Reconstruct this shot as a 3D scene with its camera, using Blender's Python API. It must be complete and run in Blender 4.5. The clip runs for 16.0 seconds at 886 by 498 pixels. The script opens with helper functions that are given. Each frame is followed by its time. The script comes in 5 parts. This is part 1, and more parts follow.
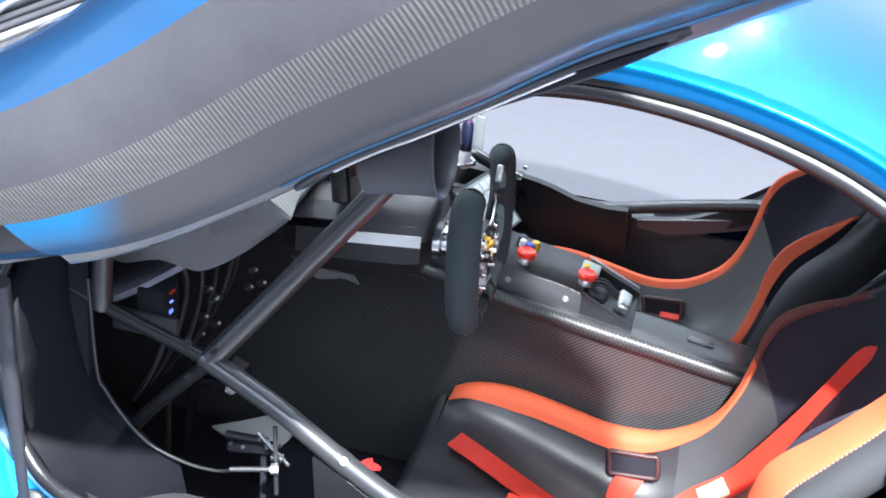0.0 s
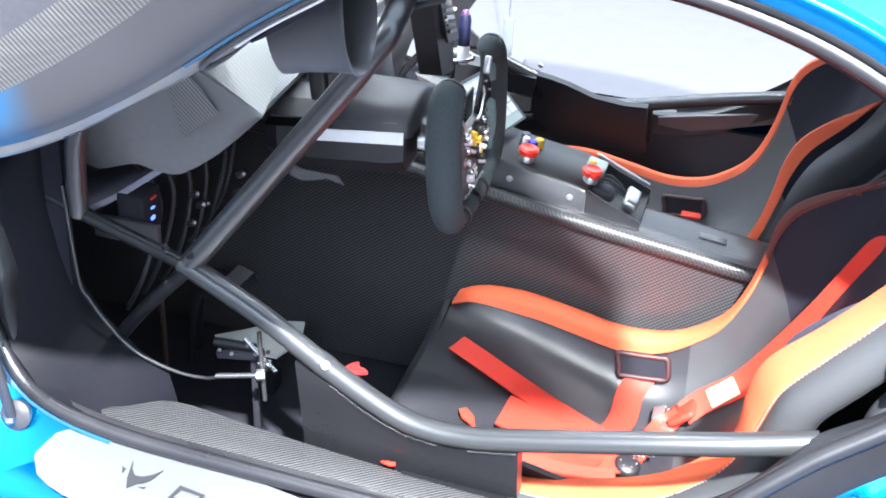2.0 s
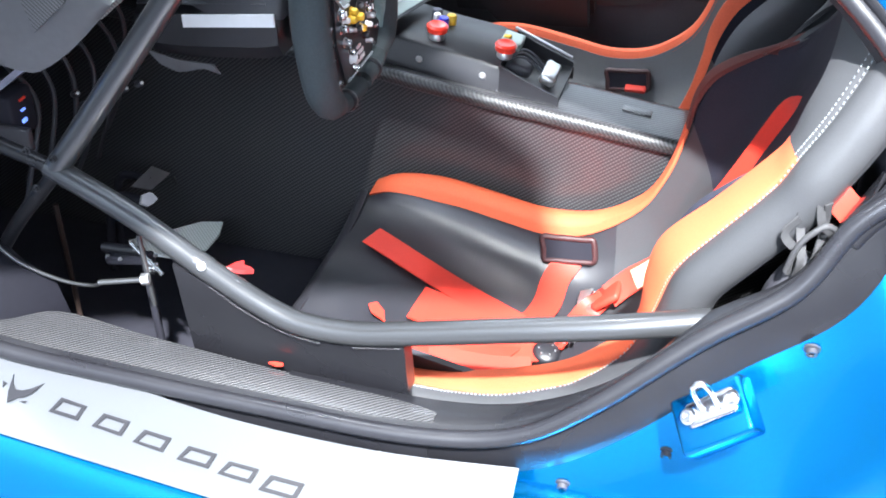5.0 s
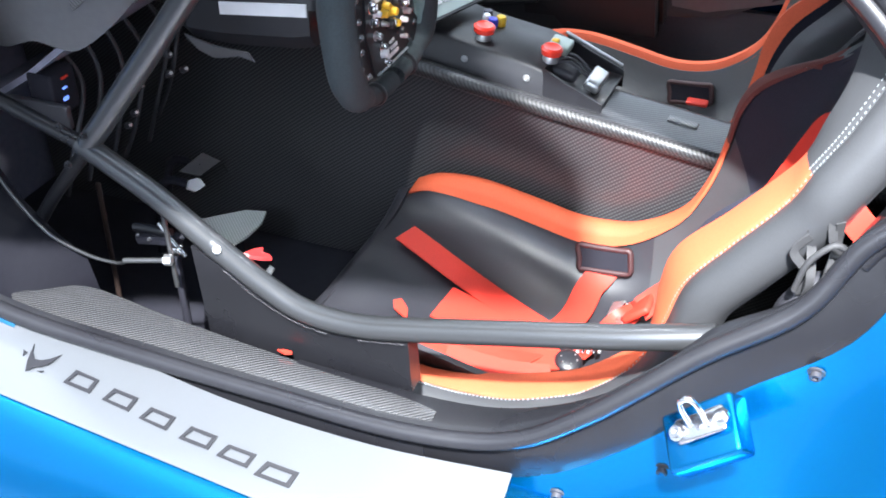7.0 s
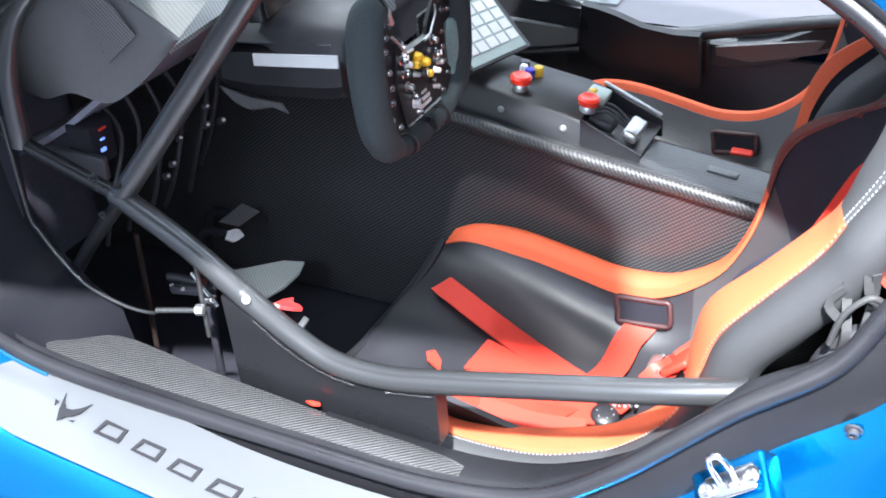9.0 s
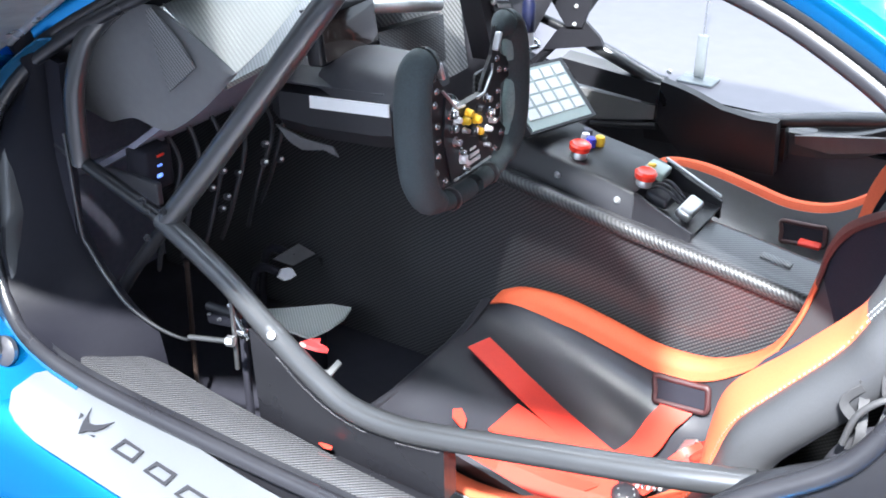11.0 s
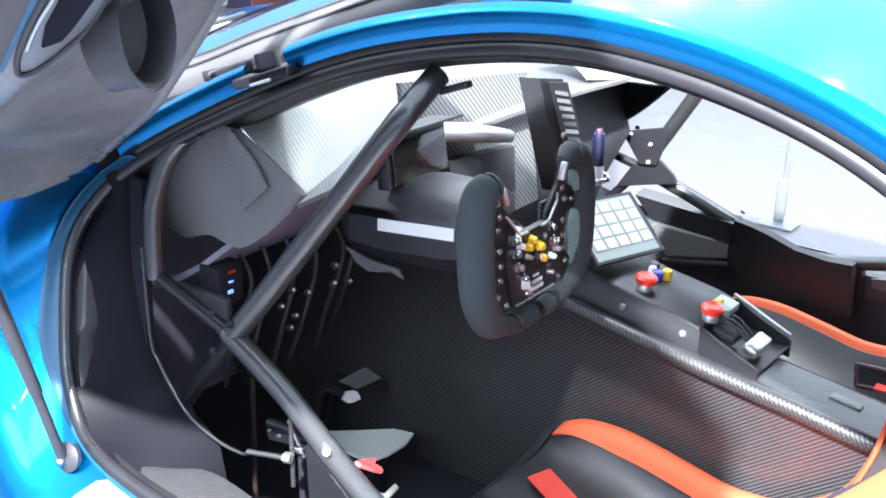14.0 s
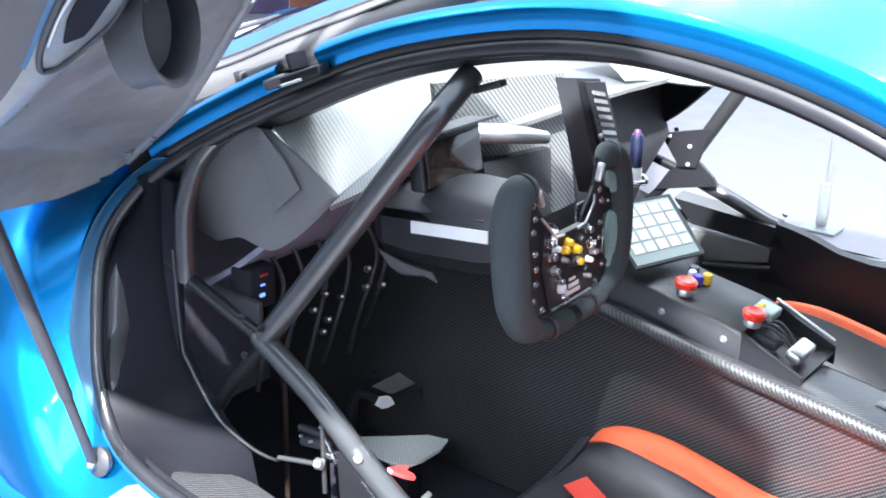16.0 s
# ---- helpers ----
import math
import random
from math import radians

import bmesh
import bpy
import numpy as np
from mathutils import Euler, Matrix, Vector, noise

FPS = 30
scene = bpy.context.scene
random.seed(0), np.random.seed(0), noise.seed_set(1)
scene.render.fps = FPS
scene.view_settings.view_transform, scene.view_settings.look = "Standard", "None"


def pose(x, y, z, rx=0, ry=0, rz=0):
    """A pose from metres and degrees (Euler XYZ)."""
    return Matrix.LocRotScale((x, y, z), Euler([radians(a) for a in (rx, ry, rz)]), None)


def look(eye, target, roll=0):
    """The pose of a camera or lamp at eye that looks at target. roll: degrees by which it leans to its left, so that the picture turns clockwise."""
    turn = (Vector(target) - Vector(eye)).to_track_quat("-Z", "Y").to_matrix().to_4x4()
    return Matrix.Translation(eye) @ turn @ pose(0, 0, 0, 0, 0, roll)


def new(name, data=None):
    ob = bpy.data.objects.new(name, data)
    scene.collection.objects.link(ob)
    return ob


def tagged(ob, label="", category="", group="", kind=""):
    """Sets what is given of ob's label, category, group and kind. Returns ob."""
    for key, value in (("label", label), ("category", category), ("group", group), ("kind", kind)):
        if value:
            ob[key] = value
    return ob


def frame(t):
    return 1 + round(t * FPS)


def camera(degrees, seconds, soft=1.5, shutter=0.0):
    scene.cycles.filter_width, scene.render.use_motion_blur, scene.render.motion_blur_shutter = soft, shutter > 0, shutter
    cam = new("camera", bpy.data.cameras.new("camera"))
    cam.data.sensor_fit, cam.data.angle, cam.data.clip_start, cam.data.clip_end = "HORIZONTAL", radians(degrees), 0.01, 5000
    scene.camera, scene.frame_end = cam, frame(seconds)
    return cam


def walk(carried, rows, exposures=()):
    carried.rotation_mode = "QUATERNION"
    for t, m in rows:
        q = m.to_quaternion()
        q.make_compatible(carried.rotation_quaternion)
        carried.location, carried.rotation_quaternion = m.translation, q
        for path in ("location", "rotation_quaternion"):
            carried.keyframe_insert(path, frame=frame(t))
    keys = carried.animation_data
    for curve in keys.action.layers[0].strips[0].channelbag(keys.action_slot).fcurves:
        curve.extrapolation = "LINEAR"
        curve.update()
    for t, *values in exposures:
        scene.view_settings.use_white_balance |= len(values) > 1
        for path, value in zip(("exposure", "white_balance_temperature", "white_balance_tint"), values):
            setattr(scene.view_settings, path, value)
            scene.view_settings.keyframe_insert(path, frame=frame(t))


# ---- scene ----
cam = camera(43.0, 16.0, 1.8)
PATH = [
    (0, (0.484, -2.106, 1.654), (0.099, -0.342, 0.794), 5.8),
    (0.5, (0.53, -2.088, 1.642), (0.105, -0.359, 0.73), 5.2),
    (1, (0.558, -2.072, 1.629), (0.111, -0.365, 0.687), 4.4),
    (1.5, (0.579, -2.052, 1.614), (0.12, -0.363, 0.645), 3.4),
    (2, (0.592, -2.023, 1.604), (0.13, -0.353, 0.604), 2.9),
    (2.5, (0.601, -1.994, 1.592), (0.145, -0.341, 0.562), 2.4),
    (3, (0.613, -1.961, 1.582), (0.174, -0.334, 0.505), 2.3),
    (3.5, (0.627, -1.936, 1.569), (0.207, -0.332, 0.452), 1.7),
    (4, (0.652, -1.919, 1.56), (0.241, -0.331, 0.415), 0.7),
    (4.2, (0.68, -1.911, 1.555), (0.26, -0.337, 0.395), -0.1),
    (6.3, (0.861, -1.858, 1.532), (0.277, -0.329, 0.382), -0.6),
    (6.5, (0.872, -1.853, 1.527), (0.264, -0.33, 0.382), -0.8),
    (7, (0.89, -1.843, 1.521), (0.242, -0.334, 0.38), -1.0),
    (7.5, (0.901, -1.835, 1.517), (0.221, -0.335, 0.382), -1.6),
    (8, (0.907, -1.83, 1.517), (0.197, -0.323, 0.41), -2.4),
    (8.5, (0.912, -1.823, 1.514), (0.171, -0.314, 0.43), -2.9),
    (9, (0.92, -1.814, 1.509), (0.16, -0.299, 0.447), -2.7),
    (9.2, (0.922, -1.812, 1.507), (0.157, -0.294, 0.453), -2.4),
    (11.3, (1.013, -1.764, 1.492), (0.05, -0.285, 0.552), 0.6),
    (11.5, (1.017, -1.761, 1.49), (0.038, -0.282, 0.566), 0.6),
    (12, (1.028, -1.763, 1.488), (0.003, -0.28, 0.62), 0.6),
    (12.5, (1.038, -1.769, 1.485), (-0.035, -0.289, 0.675), 0.3),
    (13, (1.042, -1.773, 1.482), (-0.062, -0.299, 0.7), -0.4),
    (13.5, (1.04, -1.773, 1.481), (-0.073, -0.295, 0.723), -0.1),
    (14, (1.044, -1.772, 1.479), (-0.074, -0.287, 0.741), 0.6),
    (14.5, (1.044, -1.769, 1.478), (-0.083, -0.284, 0.754), 0.5),
    (15, (1.048, -1.768, 1.477), (-0.098, -0.29, 0.768), 0.5),
    (15.5, (1.047, -1.769, 1.474), (-0.116, -0.303, 0.767), 0.4),
    (16, (1.03, -1.745, 1.463), (-0.142, -0.299, 0.734), -0.1),
]
walk(cam, [(t, look(eye, target, roll)) for t, eye, target, roll in PATH], [(0.0, 0.12), (1.0, 0.38), (2.5, 0.68), (4.0, 0.66), (6.4, 0.28), (9.2, 0.35), (11.4, 0.58), (16.0, 0.72)])

# ---- light of the exhibition hall, with one added fill lamp ----
world = bpy.data.worlds.new("hall_light")
scene.world = world
world.use_nodes = True
wn, wl = world.node_tree.nodes, world.node_tree.links
wn["Background"].inputs[0].default_value = (0.70, 0.83, 1.0, 1)
# a lit ceiling over darker surroundings: brighter towards the zenith
wc = wn.new("ShaderNodeTexCoord")
wz = wn.new("ShaderNodeSeparateXYZ")
wr = wn.new("ShaderNodeMapRange")
wl.new(wc.outputs["Generated"], wz.inputs[0])
wl.new(wz.outputs["Z"], wr.inputs[0])
wr.inputs[1].default_value, wr.inputs[2].default_value, wr.inputs[3].default_value, wr.inputs[4].default_value = 0.2, 0.9, 1.4, 2.9
wr.interpolation_type = "SMOOTHSTEP"
wl.new(wr.outputs[0], wn["Background"].inputs[1])


def hall_or_fill_lamp(x, y, z, power, radius, aim, cone=80, color=(0.95, 0.98, 1.0)):
    data = bpy.data.lights.new("hall_or_fill_spot", "SPOT")
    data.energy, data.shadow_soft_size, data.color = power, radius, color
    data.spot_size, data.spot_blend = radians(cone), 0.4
    ob = new("hall_or_fill_spot", data)
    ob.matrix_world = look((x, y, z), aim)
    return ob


hall_or_fill_lamp(1.50, -3.42, 4.23, 6600, 0.06, (0.35, -0.45, 0.4), 50)
hall_or_fill_lamp(1.58, -2.93, 4.55, 1000, 0.06, (0.35, -0.3, 0.4), 45)
# Unseen bluish fill, added behind the camera to lift shadows in the footwell
hall_or_fill_lamp(0.3, -5.6, 3.4, 460, 0.9, (0.1, 0.0, 0.6), 40, (0.66, 0.78, 1.0))
hall_or_fill_lamp(-0.9, 0.3, 4.8, 200, 0.08, (0.0, -0.2, 0.8), 34)
for lx, ly in ((-3.1, 4.4), (-2.4, 5.0), (-1.5, 4.9), (1.5, 5.2)):
    hall_or_fill_lamp(lx, ly, 5.0, 120, 0.10, (0.1, 1.2, 0.3), 70)
for lx, ly in ((0.5, 2.2), (1.05, 1.9), (1.0, 3.6), (2.0, 2.4)):
    hall_or_fill_lamp(lx, ly, 4.9, 70, 0.12, (0.5, -0.2, 1.2), 60)
for lx, ly, lz in ((-3.2, -1.2, 4.8), (-3.9, -2.0, 4.9), (2.4, -5.6, 3.8), (3.1, -5.0, 4.3)):
    hall_or_fill_lamp(lx, ly, lz, 90, 0.12, (0.4, -0.9, 0.4), 50)
hall_or_fill_lamp(2.8, 1.6, 4.8, 500, 0.10, (0.4, 0.0, 0.8))

# ---- materials ----


def material(name, color, rough=0.5, metal=0.0, coat=0.0, grain=0.0, scale=60.0, bump=0.0, wear=0.0, spec=0.5, emit=0.0, alpha=1.0):
    """A surface with variation at two scales: fine grain and slow blotches, with fine relief."""
    m = bpy.data.materials.new(name)
    m.use_nodes = True
    n, l = m.node_tree.nodes, m.node_tree.links
    b = n["Principled BSDF"]
    b.inputs["Base Color"].default_value = (*color, 1)
    b.inputs["Roughness"].default_value = rough
    b.inputs["Metallic"].default_value = metal
    b.inputs["Coat Weight"].default_value = coat
    b.inputs["Coat Roughness"].default_value = 0.04
    b.inputs["Specular IOR Level"].default_value = spec
    b.inputs["Alpha"].default_value = alpha
    if emit:
        b.inputs["Emission Color"].default_value = (*color, 1)
        b.inputs["Emission Strength"].default_value = emit
    if grain or bump or wear:
        at = n.new("ShaderNodeTexCoord")
        fine = n.new("ShaderNodeTexNoise")
        fine.inputs["Scale"].default_value = scale
        fine.inputs["Detail"].default_value = 5
        slow = n.new("ShaderNodeTexNoise")
        slow.inputs["Scale"].default_value = 6
        slow.inputs["Detail"].default_value = 4
        for t in (fine, slow):
            l.new(at.outputs["Object"], t.inputs["Vector"])
        add = n.new("ShaderNodeMath")
        add.operation = "ADD"
        l.new(fine.outputs[0], add.inputs[0])
        l.new(slow.outputs[0], add.inputs[1])
        ramp = n.new("ShaderNodeMapRange")
        ramp.inputs[1].default_value, ramp.inputs[2].default_value = 0.6, 1.4
        ramp.inputs[3].default_value, ramp.inputs[4].default_value = 1 - grain, 1 + grain
        l.new(add.outputs[0], ramp.inputs[0])
        mix = n.new("ShaderNodeVectorMath")
        mix.operation = "SCALE"
        mix.inputs[0].default_value = color
        l.new(ramp.outputs[0], mix.inputs["Scale"])
        l.new(mix.outputs[0], b.inputs["Base Color"])
        if wear:
            r2 = n.new("ShaderNodeMapRange")
            r2.inputs[1].default_value, r2.inputs[2].default_value = 0.35, 0.65
            r2.inputs[3].default_value, r2.inputs[4].default_value = max(rough - wear, 0.02), min(rough + wear, 1)
            l.new(slow.outputs[0], r2.inputs[0])
            l.new(r2.outputs[0], b.inputs["Roughness"])
        if bump:
            bp = n.new("ShaderNodeBump")
            bp.inputs["Strength"].default_value = bump
            bp.inputs["Distance"].default_value = 0.002
            l.new(fine.outputs[0], bp.inputs["Height"])
            l.new(bp.outputs[0], b.inputs["Normal"])
    return m


def carbon(name, dark, light, rough, coat, pitch=0.0045, turn=(0, 0, 0), cross=0.35):
    """Twill weave: diagonal ribs of the cloth under clear lacquer, broken by a slower cross weave."""
    m = bpy.data.materials.new(name)
    m.use_nodes = True
    n, l = m.node_tree.nodes, m.node_tree.links
    b = n["Principled BSDF"]
    at = n.new("ShaderNodeTexCoord")
    mp = n.new("ShaderNodeMapping")
    mp.inputs["Rotation"].default_value = [radians(a) for a in turn]
    l.new(at.outputs["Object"], mp.inputs["Vector"])
    rib = n.new("ShaderNodeTexWave")
    rib.bands_direction = "DIAGONAL"
    rib.inputs["Scale"].default_value = 0.314 / pitch / 1.73
    rib.inputs["Distortion"].default_value = 0.0
    rib.inputs["Detail Scale"].default_value = 40
    l.new(mp.outputs[0], rib.inputs["Vector"])
    mul = n.new("ShaderNodeMapRange")
    mul.interpolation_type = "SMOOTHSTEP"
    mul.inputs[1].default_value, mul.inputs[2].default_value = 0.15, 0.85
    l.new(rib.outputs["Fac"], mul.inputs[0])
    # tows crossing the ribs
    mc = n.new("ShaderNodeMapping")
    mc.inputs["Rotation"].default_value = [radians(a + (90 if k == (1 if turn[1] else 2) else 0)) for k, a in enumerate(turn)]
    l.new(at.outputs["Object"], mc.inputs["Vector"])
    tow = n.new("ShaderNodeTexWave")
    tow.bands_direction = "DIAGONAL"
    tow.inputs["Scale"].default_value = 0.314 / pitch / 1.73
    l.new(mc.outputs[0], tow.inputs["Vector"])
    tm = n.new("ShaderNodeMapRange")
    tm.inputs[3].default_value, tm.inputs[4].default_value = 1 - cross, 1.0
    l.new(tow.outputs["Fac"], tm.inputs[0])
    pr = n.new("ShaderNodeMath")
    pr.operation = "MULTIPLY"
    l.new(mul.outputs[0], pr.inputs[0])
    l.new(tm.outputs[0], pr.inputs[1])
    mix = n.new("ShaderNodeMix")
    mix.data_type = "RGBA"
    mix.inputs["A"].default_value = (*dark, 1)
    mix.inputs["B"].default_value = (*light, 1)
    l.new(pr.outputs[0], mix.inputs["Factor"])
    l.new(mix.outputs["Result"], b.inputs["Base Color"])
    b.inputs["Roughness"].default_value = rough
    b.inputs["Coat Weight"].default_value = coat
    b.inputs["Coat Roughness"].default_value = 0.12
    bp = n.new("ShaderNodeBump")
    bp.inputs["Strength"].default_value = 0.35
    bp.inputs["Distance"].default_value = 0.25 * pitch
    l.new(pr.outputs[0], bp.inputs["Height"])
    l.new(bp.outputs[0], b.inputs["Normal"])
    return m


BLUE = material("blue_metallic_paint", (0.0, 0.166, 0.440), 0.25, 0.92, 0.25, 0.06, 900, 0.01)
SILVER = material("silver_sill_paint", (0.118, 0.124, 0.136), 0.34, 0.5, 0.6, 0.04, 500, 0.01)
DOORSKIN = material("dark_grey_lacquered_door_skin", (0.19, 0.191, 0.19), 0.40, 0, 0.25, 0.28, 35, 0.05, 0.14)
INK = material("dark_lettering", (0.010, 0.010, 0.013), 0.5, spec=0.3)
RUBBER = material("black_rubber", (0.030, 0.030, 0.037), 0.55, 0, 0, 0.15, 140, 0.05, 0.1)
GREYTRIM = material("silver_trim_paint", (0.090, 0.088, 0.094), 0.42, 0.3, 0.2, 0.08, 90, 0.02, 0.08)
SEAL = material("grey_seal_bead", (0.013, 0.013, 0.016), 0.32, 0, 0.0, 0.12, 140, 0.04, 0.08)
FRAME = material("satin_black_frame", (0.009, 0.009, 0.011), 0.34, 0, 0.05, 0.12, 120, 0.04, 0.12, 0.35)
TUBE = material("grey_cage_paint", (0.078, 0.080, 0.085), 0.28, 0.7, 0.0, 0.05, 260, 0.01)
DARK = material("dark_matt_panel", (0.075, 0.075, 0.105), 0.6, 0, 0, 0.2, 90, 0.05, 0.1)
BOXBLACK = material("satin_black_console", (0.010, 0.010, 0.013), 0.42, 0, 0.05, 0.15, 120, 0.04, 0.08)
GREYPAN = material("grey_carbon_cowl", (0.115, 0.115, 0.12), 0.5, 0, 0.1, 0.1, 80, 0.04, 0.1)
SUEDE = material("black_suede", (0.030, 0.040, 0.045), 0.9, 0, 0, 0.25, 300, 0.25)
LEATHER = material("grey_leather", (0.042, 0.043, 0.047), 0.40, 0, 0, 0.12, 420, 0.12, 0.08)
# Shaded and lit copies of one seat leather, light put into the colour
SHADEHIDE = material("seat_leather_shaded", (0.021, 0.021, 0.026), 0.42, 0, 0, 0.12, 420, 0.12, 0.08)
LITHIDE = material("seat_leather_lit", (0.095, 0.097, 0.102), 0.42, 0, 0, 0.12, 420, 0.12, 0.08)
# Orange trim darkened to red: shade painted into its upper stretch
SHADEDTRIM = material("orange_trim_shaded", (0.10, 0.018, 0.014), 0.7, 0, 0, 0.15, 320, 0.1)
CLOTH = material("black_seat_cloth", (0.022, 0.022, 0.032), 0.62, 0, 0, 0.2, 350, 0.15, 0.1, 0.15)
ORANGE = material("orange_suede_trim", (0.56, 0.088, 0.032), 0.75, 0, 0, 0.12, 320, 0.12)
RED = material("red_webbing", (0.60, 0.032, 0.017), 0.55, 0, 0, 0.15, 500, 0.2)
BUTTON = material("red_button_plastic", (0.85, 0.04, 0.02), 0.3, 0, 0.4)
CHROME = material("polished_steel", (0.72, 0.72, 0.74), 0.18, 1.0, 0, 0.06, 200, 0.02)
ALU = material("bare_aluminium", (0.62, 0.63, 0.64), 0.35, 0.9, 0, 0.1, 150, 0.03, 0.08)
WHITE = material("white_plastic", (0.75, 0.76, 0.78), 0.4, 0, 0, 0.05)
YELLOW = material("yellow_plastic", (0.75, 0.45, 0.03), 0.4)
VIOLET = material("blue_violet_plastic", (0.05, 0.06, 0.55), 0.4)
THREAD = material("white_thread", (0.36, 0.39, 0.40), 0.7)
FLOORM = material("pale_hall_floor", (0.118, 0.113, 0.130), 0.38, 0, 0.1, 0.03, 1.5, 0, 0.05)
SCREEN = material("dark_display_glass", (0.02, 0.014, 0.013), 0.12, 0, 0.6, 0.1)
KEYPAD = material("keypad_panel", (0.34, 0.42, 0.40), 0.3, 0, 0.2, 0.06)
BLUELED = material("blue_indicator", (0.16, 0.30, 1.0), 0.4, emit=1.0)
CARBON = carbon("carbon_fibre", (0.013, 0.013, 0.016), (0.080, 0.080, 0.083), 0.30, 0.2, 0.0026, (0, 82, 0), 0.6)
CARBONS = carbon("carbon_fibre_sill", (0.020, 0.020, 0.022), (0.066, 0.066, 0.069), 0.26, 0.5, 0.0021, (0, 0, -80))
CARBOND = carbon("carbon_fibre_matt", (0.030, 0.030, 0.032), (0.080, 0.080, 0.083), 0.36, 0.25, 0.0018)
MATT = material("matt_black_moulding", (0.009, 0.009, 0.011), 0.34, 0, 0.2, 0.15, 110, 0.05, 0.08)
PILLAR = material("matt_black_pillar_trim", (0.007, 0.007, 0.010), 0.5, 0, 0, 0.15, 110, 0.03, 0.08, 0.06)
# Raised bluish tone puts the lens haze over the footwell into the colour
FOOTHAZE = material("haze_grey_footwell", (0.20, 0.20, 0.26), 0.6, 0, 0, 0.2, 60, 0.05, 0.1)
# Body blue darkened: the open door's shade is put into this colour
JAMBSHADE = material("blue_jamb_shade", (0.002, 0.060, 0.130), 0.42, 0.2, 0, 0.1, 200, 0.01)
FLOORPAN = material("dark_floor_pan", (0.022, 0.022, 0.030), 0.55, 0, 0, 0.2, 60, 0.05, 0.1)
# Deep black for black parts, and for openings whose shade it paints
BLACK_OR_SHADE = material("deep_black_or_shade", (0.016, 0.016, 0.022), 0.95, spec=0.1)
# Carbon lightened: strong light through the windscreen is put into this colour
LITWEAVE = carbon("carbon_weave_lit", (0.130, 0.140, 0.136), (0.165, 0.175, 0.170), 0.40, 0.2, 0.0026)
RIDGE_WEAVE = carbon("glossy_ridge_weave", (0.010, 0.010, 0.011), (0.060, 0.060, 0.063), 0.46, 0.05, 0.0029, (0, 0, 60))
# Lit copy of the dash carbon, the light painted into its ribs
LITBACKWEAVE = carbon("lacquered_weave_lit", (0.045, 0.045, 0.045), (0.175, 0.18, 0.18), 0.30, 0.4, 0.0033)
# Lit copy of the wheel's suede, light put into the colour
LITSUEDE = material("suede_lit", (0.15, 0.21, 0.21), 0.9, 0, 0, 0.25, 300, 0.25)
# Tone raised to put a patch of light on the heel plate
HEEL = carbon("heel_weave_lit", (0.50, 0.52, 0.48), (0.72, 0.74, 0.70), 0.35, 0.3, 0.0022)
CRESTREFLECT = material("blue_crest_reflection", (0.016, 0.095, 0.19), 0.5, 0, 0, 0.2, 60)
DUCT = material("dark_duct_plastic", (0.036, 0.037, 0.043), 0.5, 0, 0.1, 0.12, 90, 0.03, 0.1)
CARBONL = carbon("carbon_fibre_satin", (0.06, 0.06, 0.062), (0.16, 0.16, 0.162), 0.34, 0.4, 0.0022)

# Blue end of this black is a painted reflection of the blue fender
ROLLREFLECT = material("black_roll_blue_reflection", (0.05, 0.05, 0.058), 0.44, 0, 0.15)
tn, tl = ROLLREFLECT.node_tree.nodes, ROLLREFLECT.node_tree.links
t_at, t_sep, t_map, t_mix = tn.new("ShaderNodeTexCoord"), tn.new("ShaderNodeSeparateXYZ"), tn.new("ShaderNodeMapRange"), tn.new("ShaderNodeMix")
t_map.interpolation_type = "SMOOTHSTEP"
t_map.inputs[1].default_value, t_map.inputs[2].default_value = -0.075, 0.0
t_mix.data_type = "RGBA"
t_mix.inputs["A"].default_value, t_mix.inputs["B"].default_value = (0.002, 0.075, 0.18, 1), (0.026, 0.026, 0.031, 1)
tl.new(t_at.outputs["Object"], t_sep.inputs[0])
tl.new(t_sep.outputs["X"], t_map.inputs[0])
tl.new(t_map.outputs[0], t_mix.inputs["Factor"])
tl.new(t_mix.outputs["Result"], tn["Principled BSDF"].inputs["Base Color"])

GLASS = bpy.data.materials.new("windscreen_glass")
GLASS.use_nodes = True
g = GLASS.node_tree.nodes["Principled BSDF"]
g.inputs["Transmission Weight"].default_value, g.inputs["Roughness"].default_value, g.inputs["IOR"].default_value = 1.0, 0.0, 1.12
g.inputs["Base Color"].default_value = (0.9, 0.95, 0.97, 1)

# ---- helpers of this place ----


def finish(name, bm, mat, smooth=50):
    me = bpy.data.meshes.new(name)
    bmesh.ops.recalc_face_normals(bm, faces=bm.faces)
    bm.to_mesh(me)
    bm.free()
    me.materials.append(mat)
    if smooth:
        me.shade_smooth()
        me.set_sharp_from_angle(angle=radians(smooth))
    return me


def part(name, bm, mat, parent, label="", smooth=50):
    ob = new(name, finish(name, bm, mat, smooth))
    ob.parent = parent
    if parent is not None:
        ob.matrix_parent_inverse = parent.matrix_world.inverted()
    return tagged(ob, label)


def thing(name, at, label, category, group="", kind=""):
    ob = new(name)
    ob.location = at
    ob.empty_display_size = 0.05
    bpy.context.view_layer.update()
    return tagged(ob, label, category, group, kind)


def smooth_line(pts, n=8, closed=False):
    """A Catmull-Rom line through the points, n steps from one to the next."""
    p = [Vector(q) for q in pts]
    m = len(p)
    out = []
    for i in range(m if closed else m - 1):
        a, b, c, d = (p[(i + k) % m] if closed else p[min(max(i + k, 0), m - 1)] for k in (-1, 0, 1, 2))
        for k in range(n):
            t = k / n
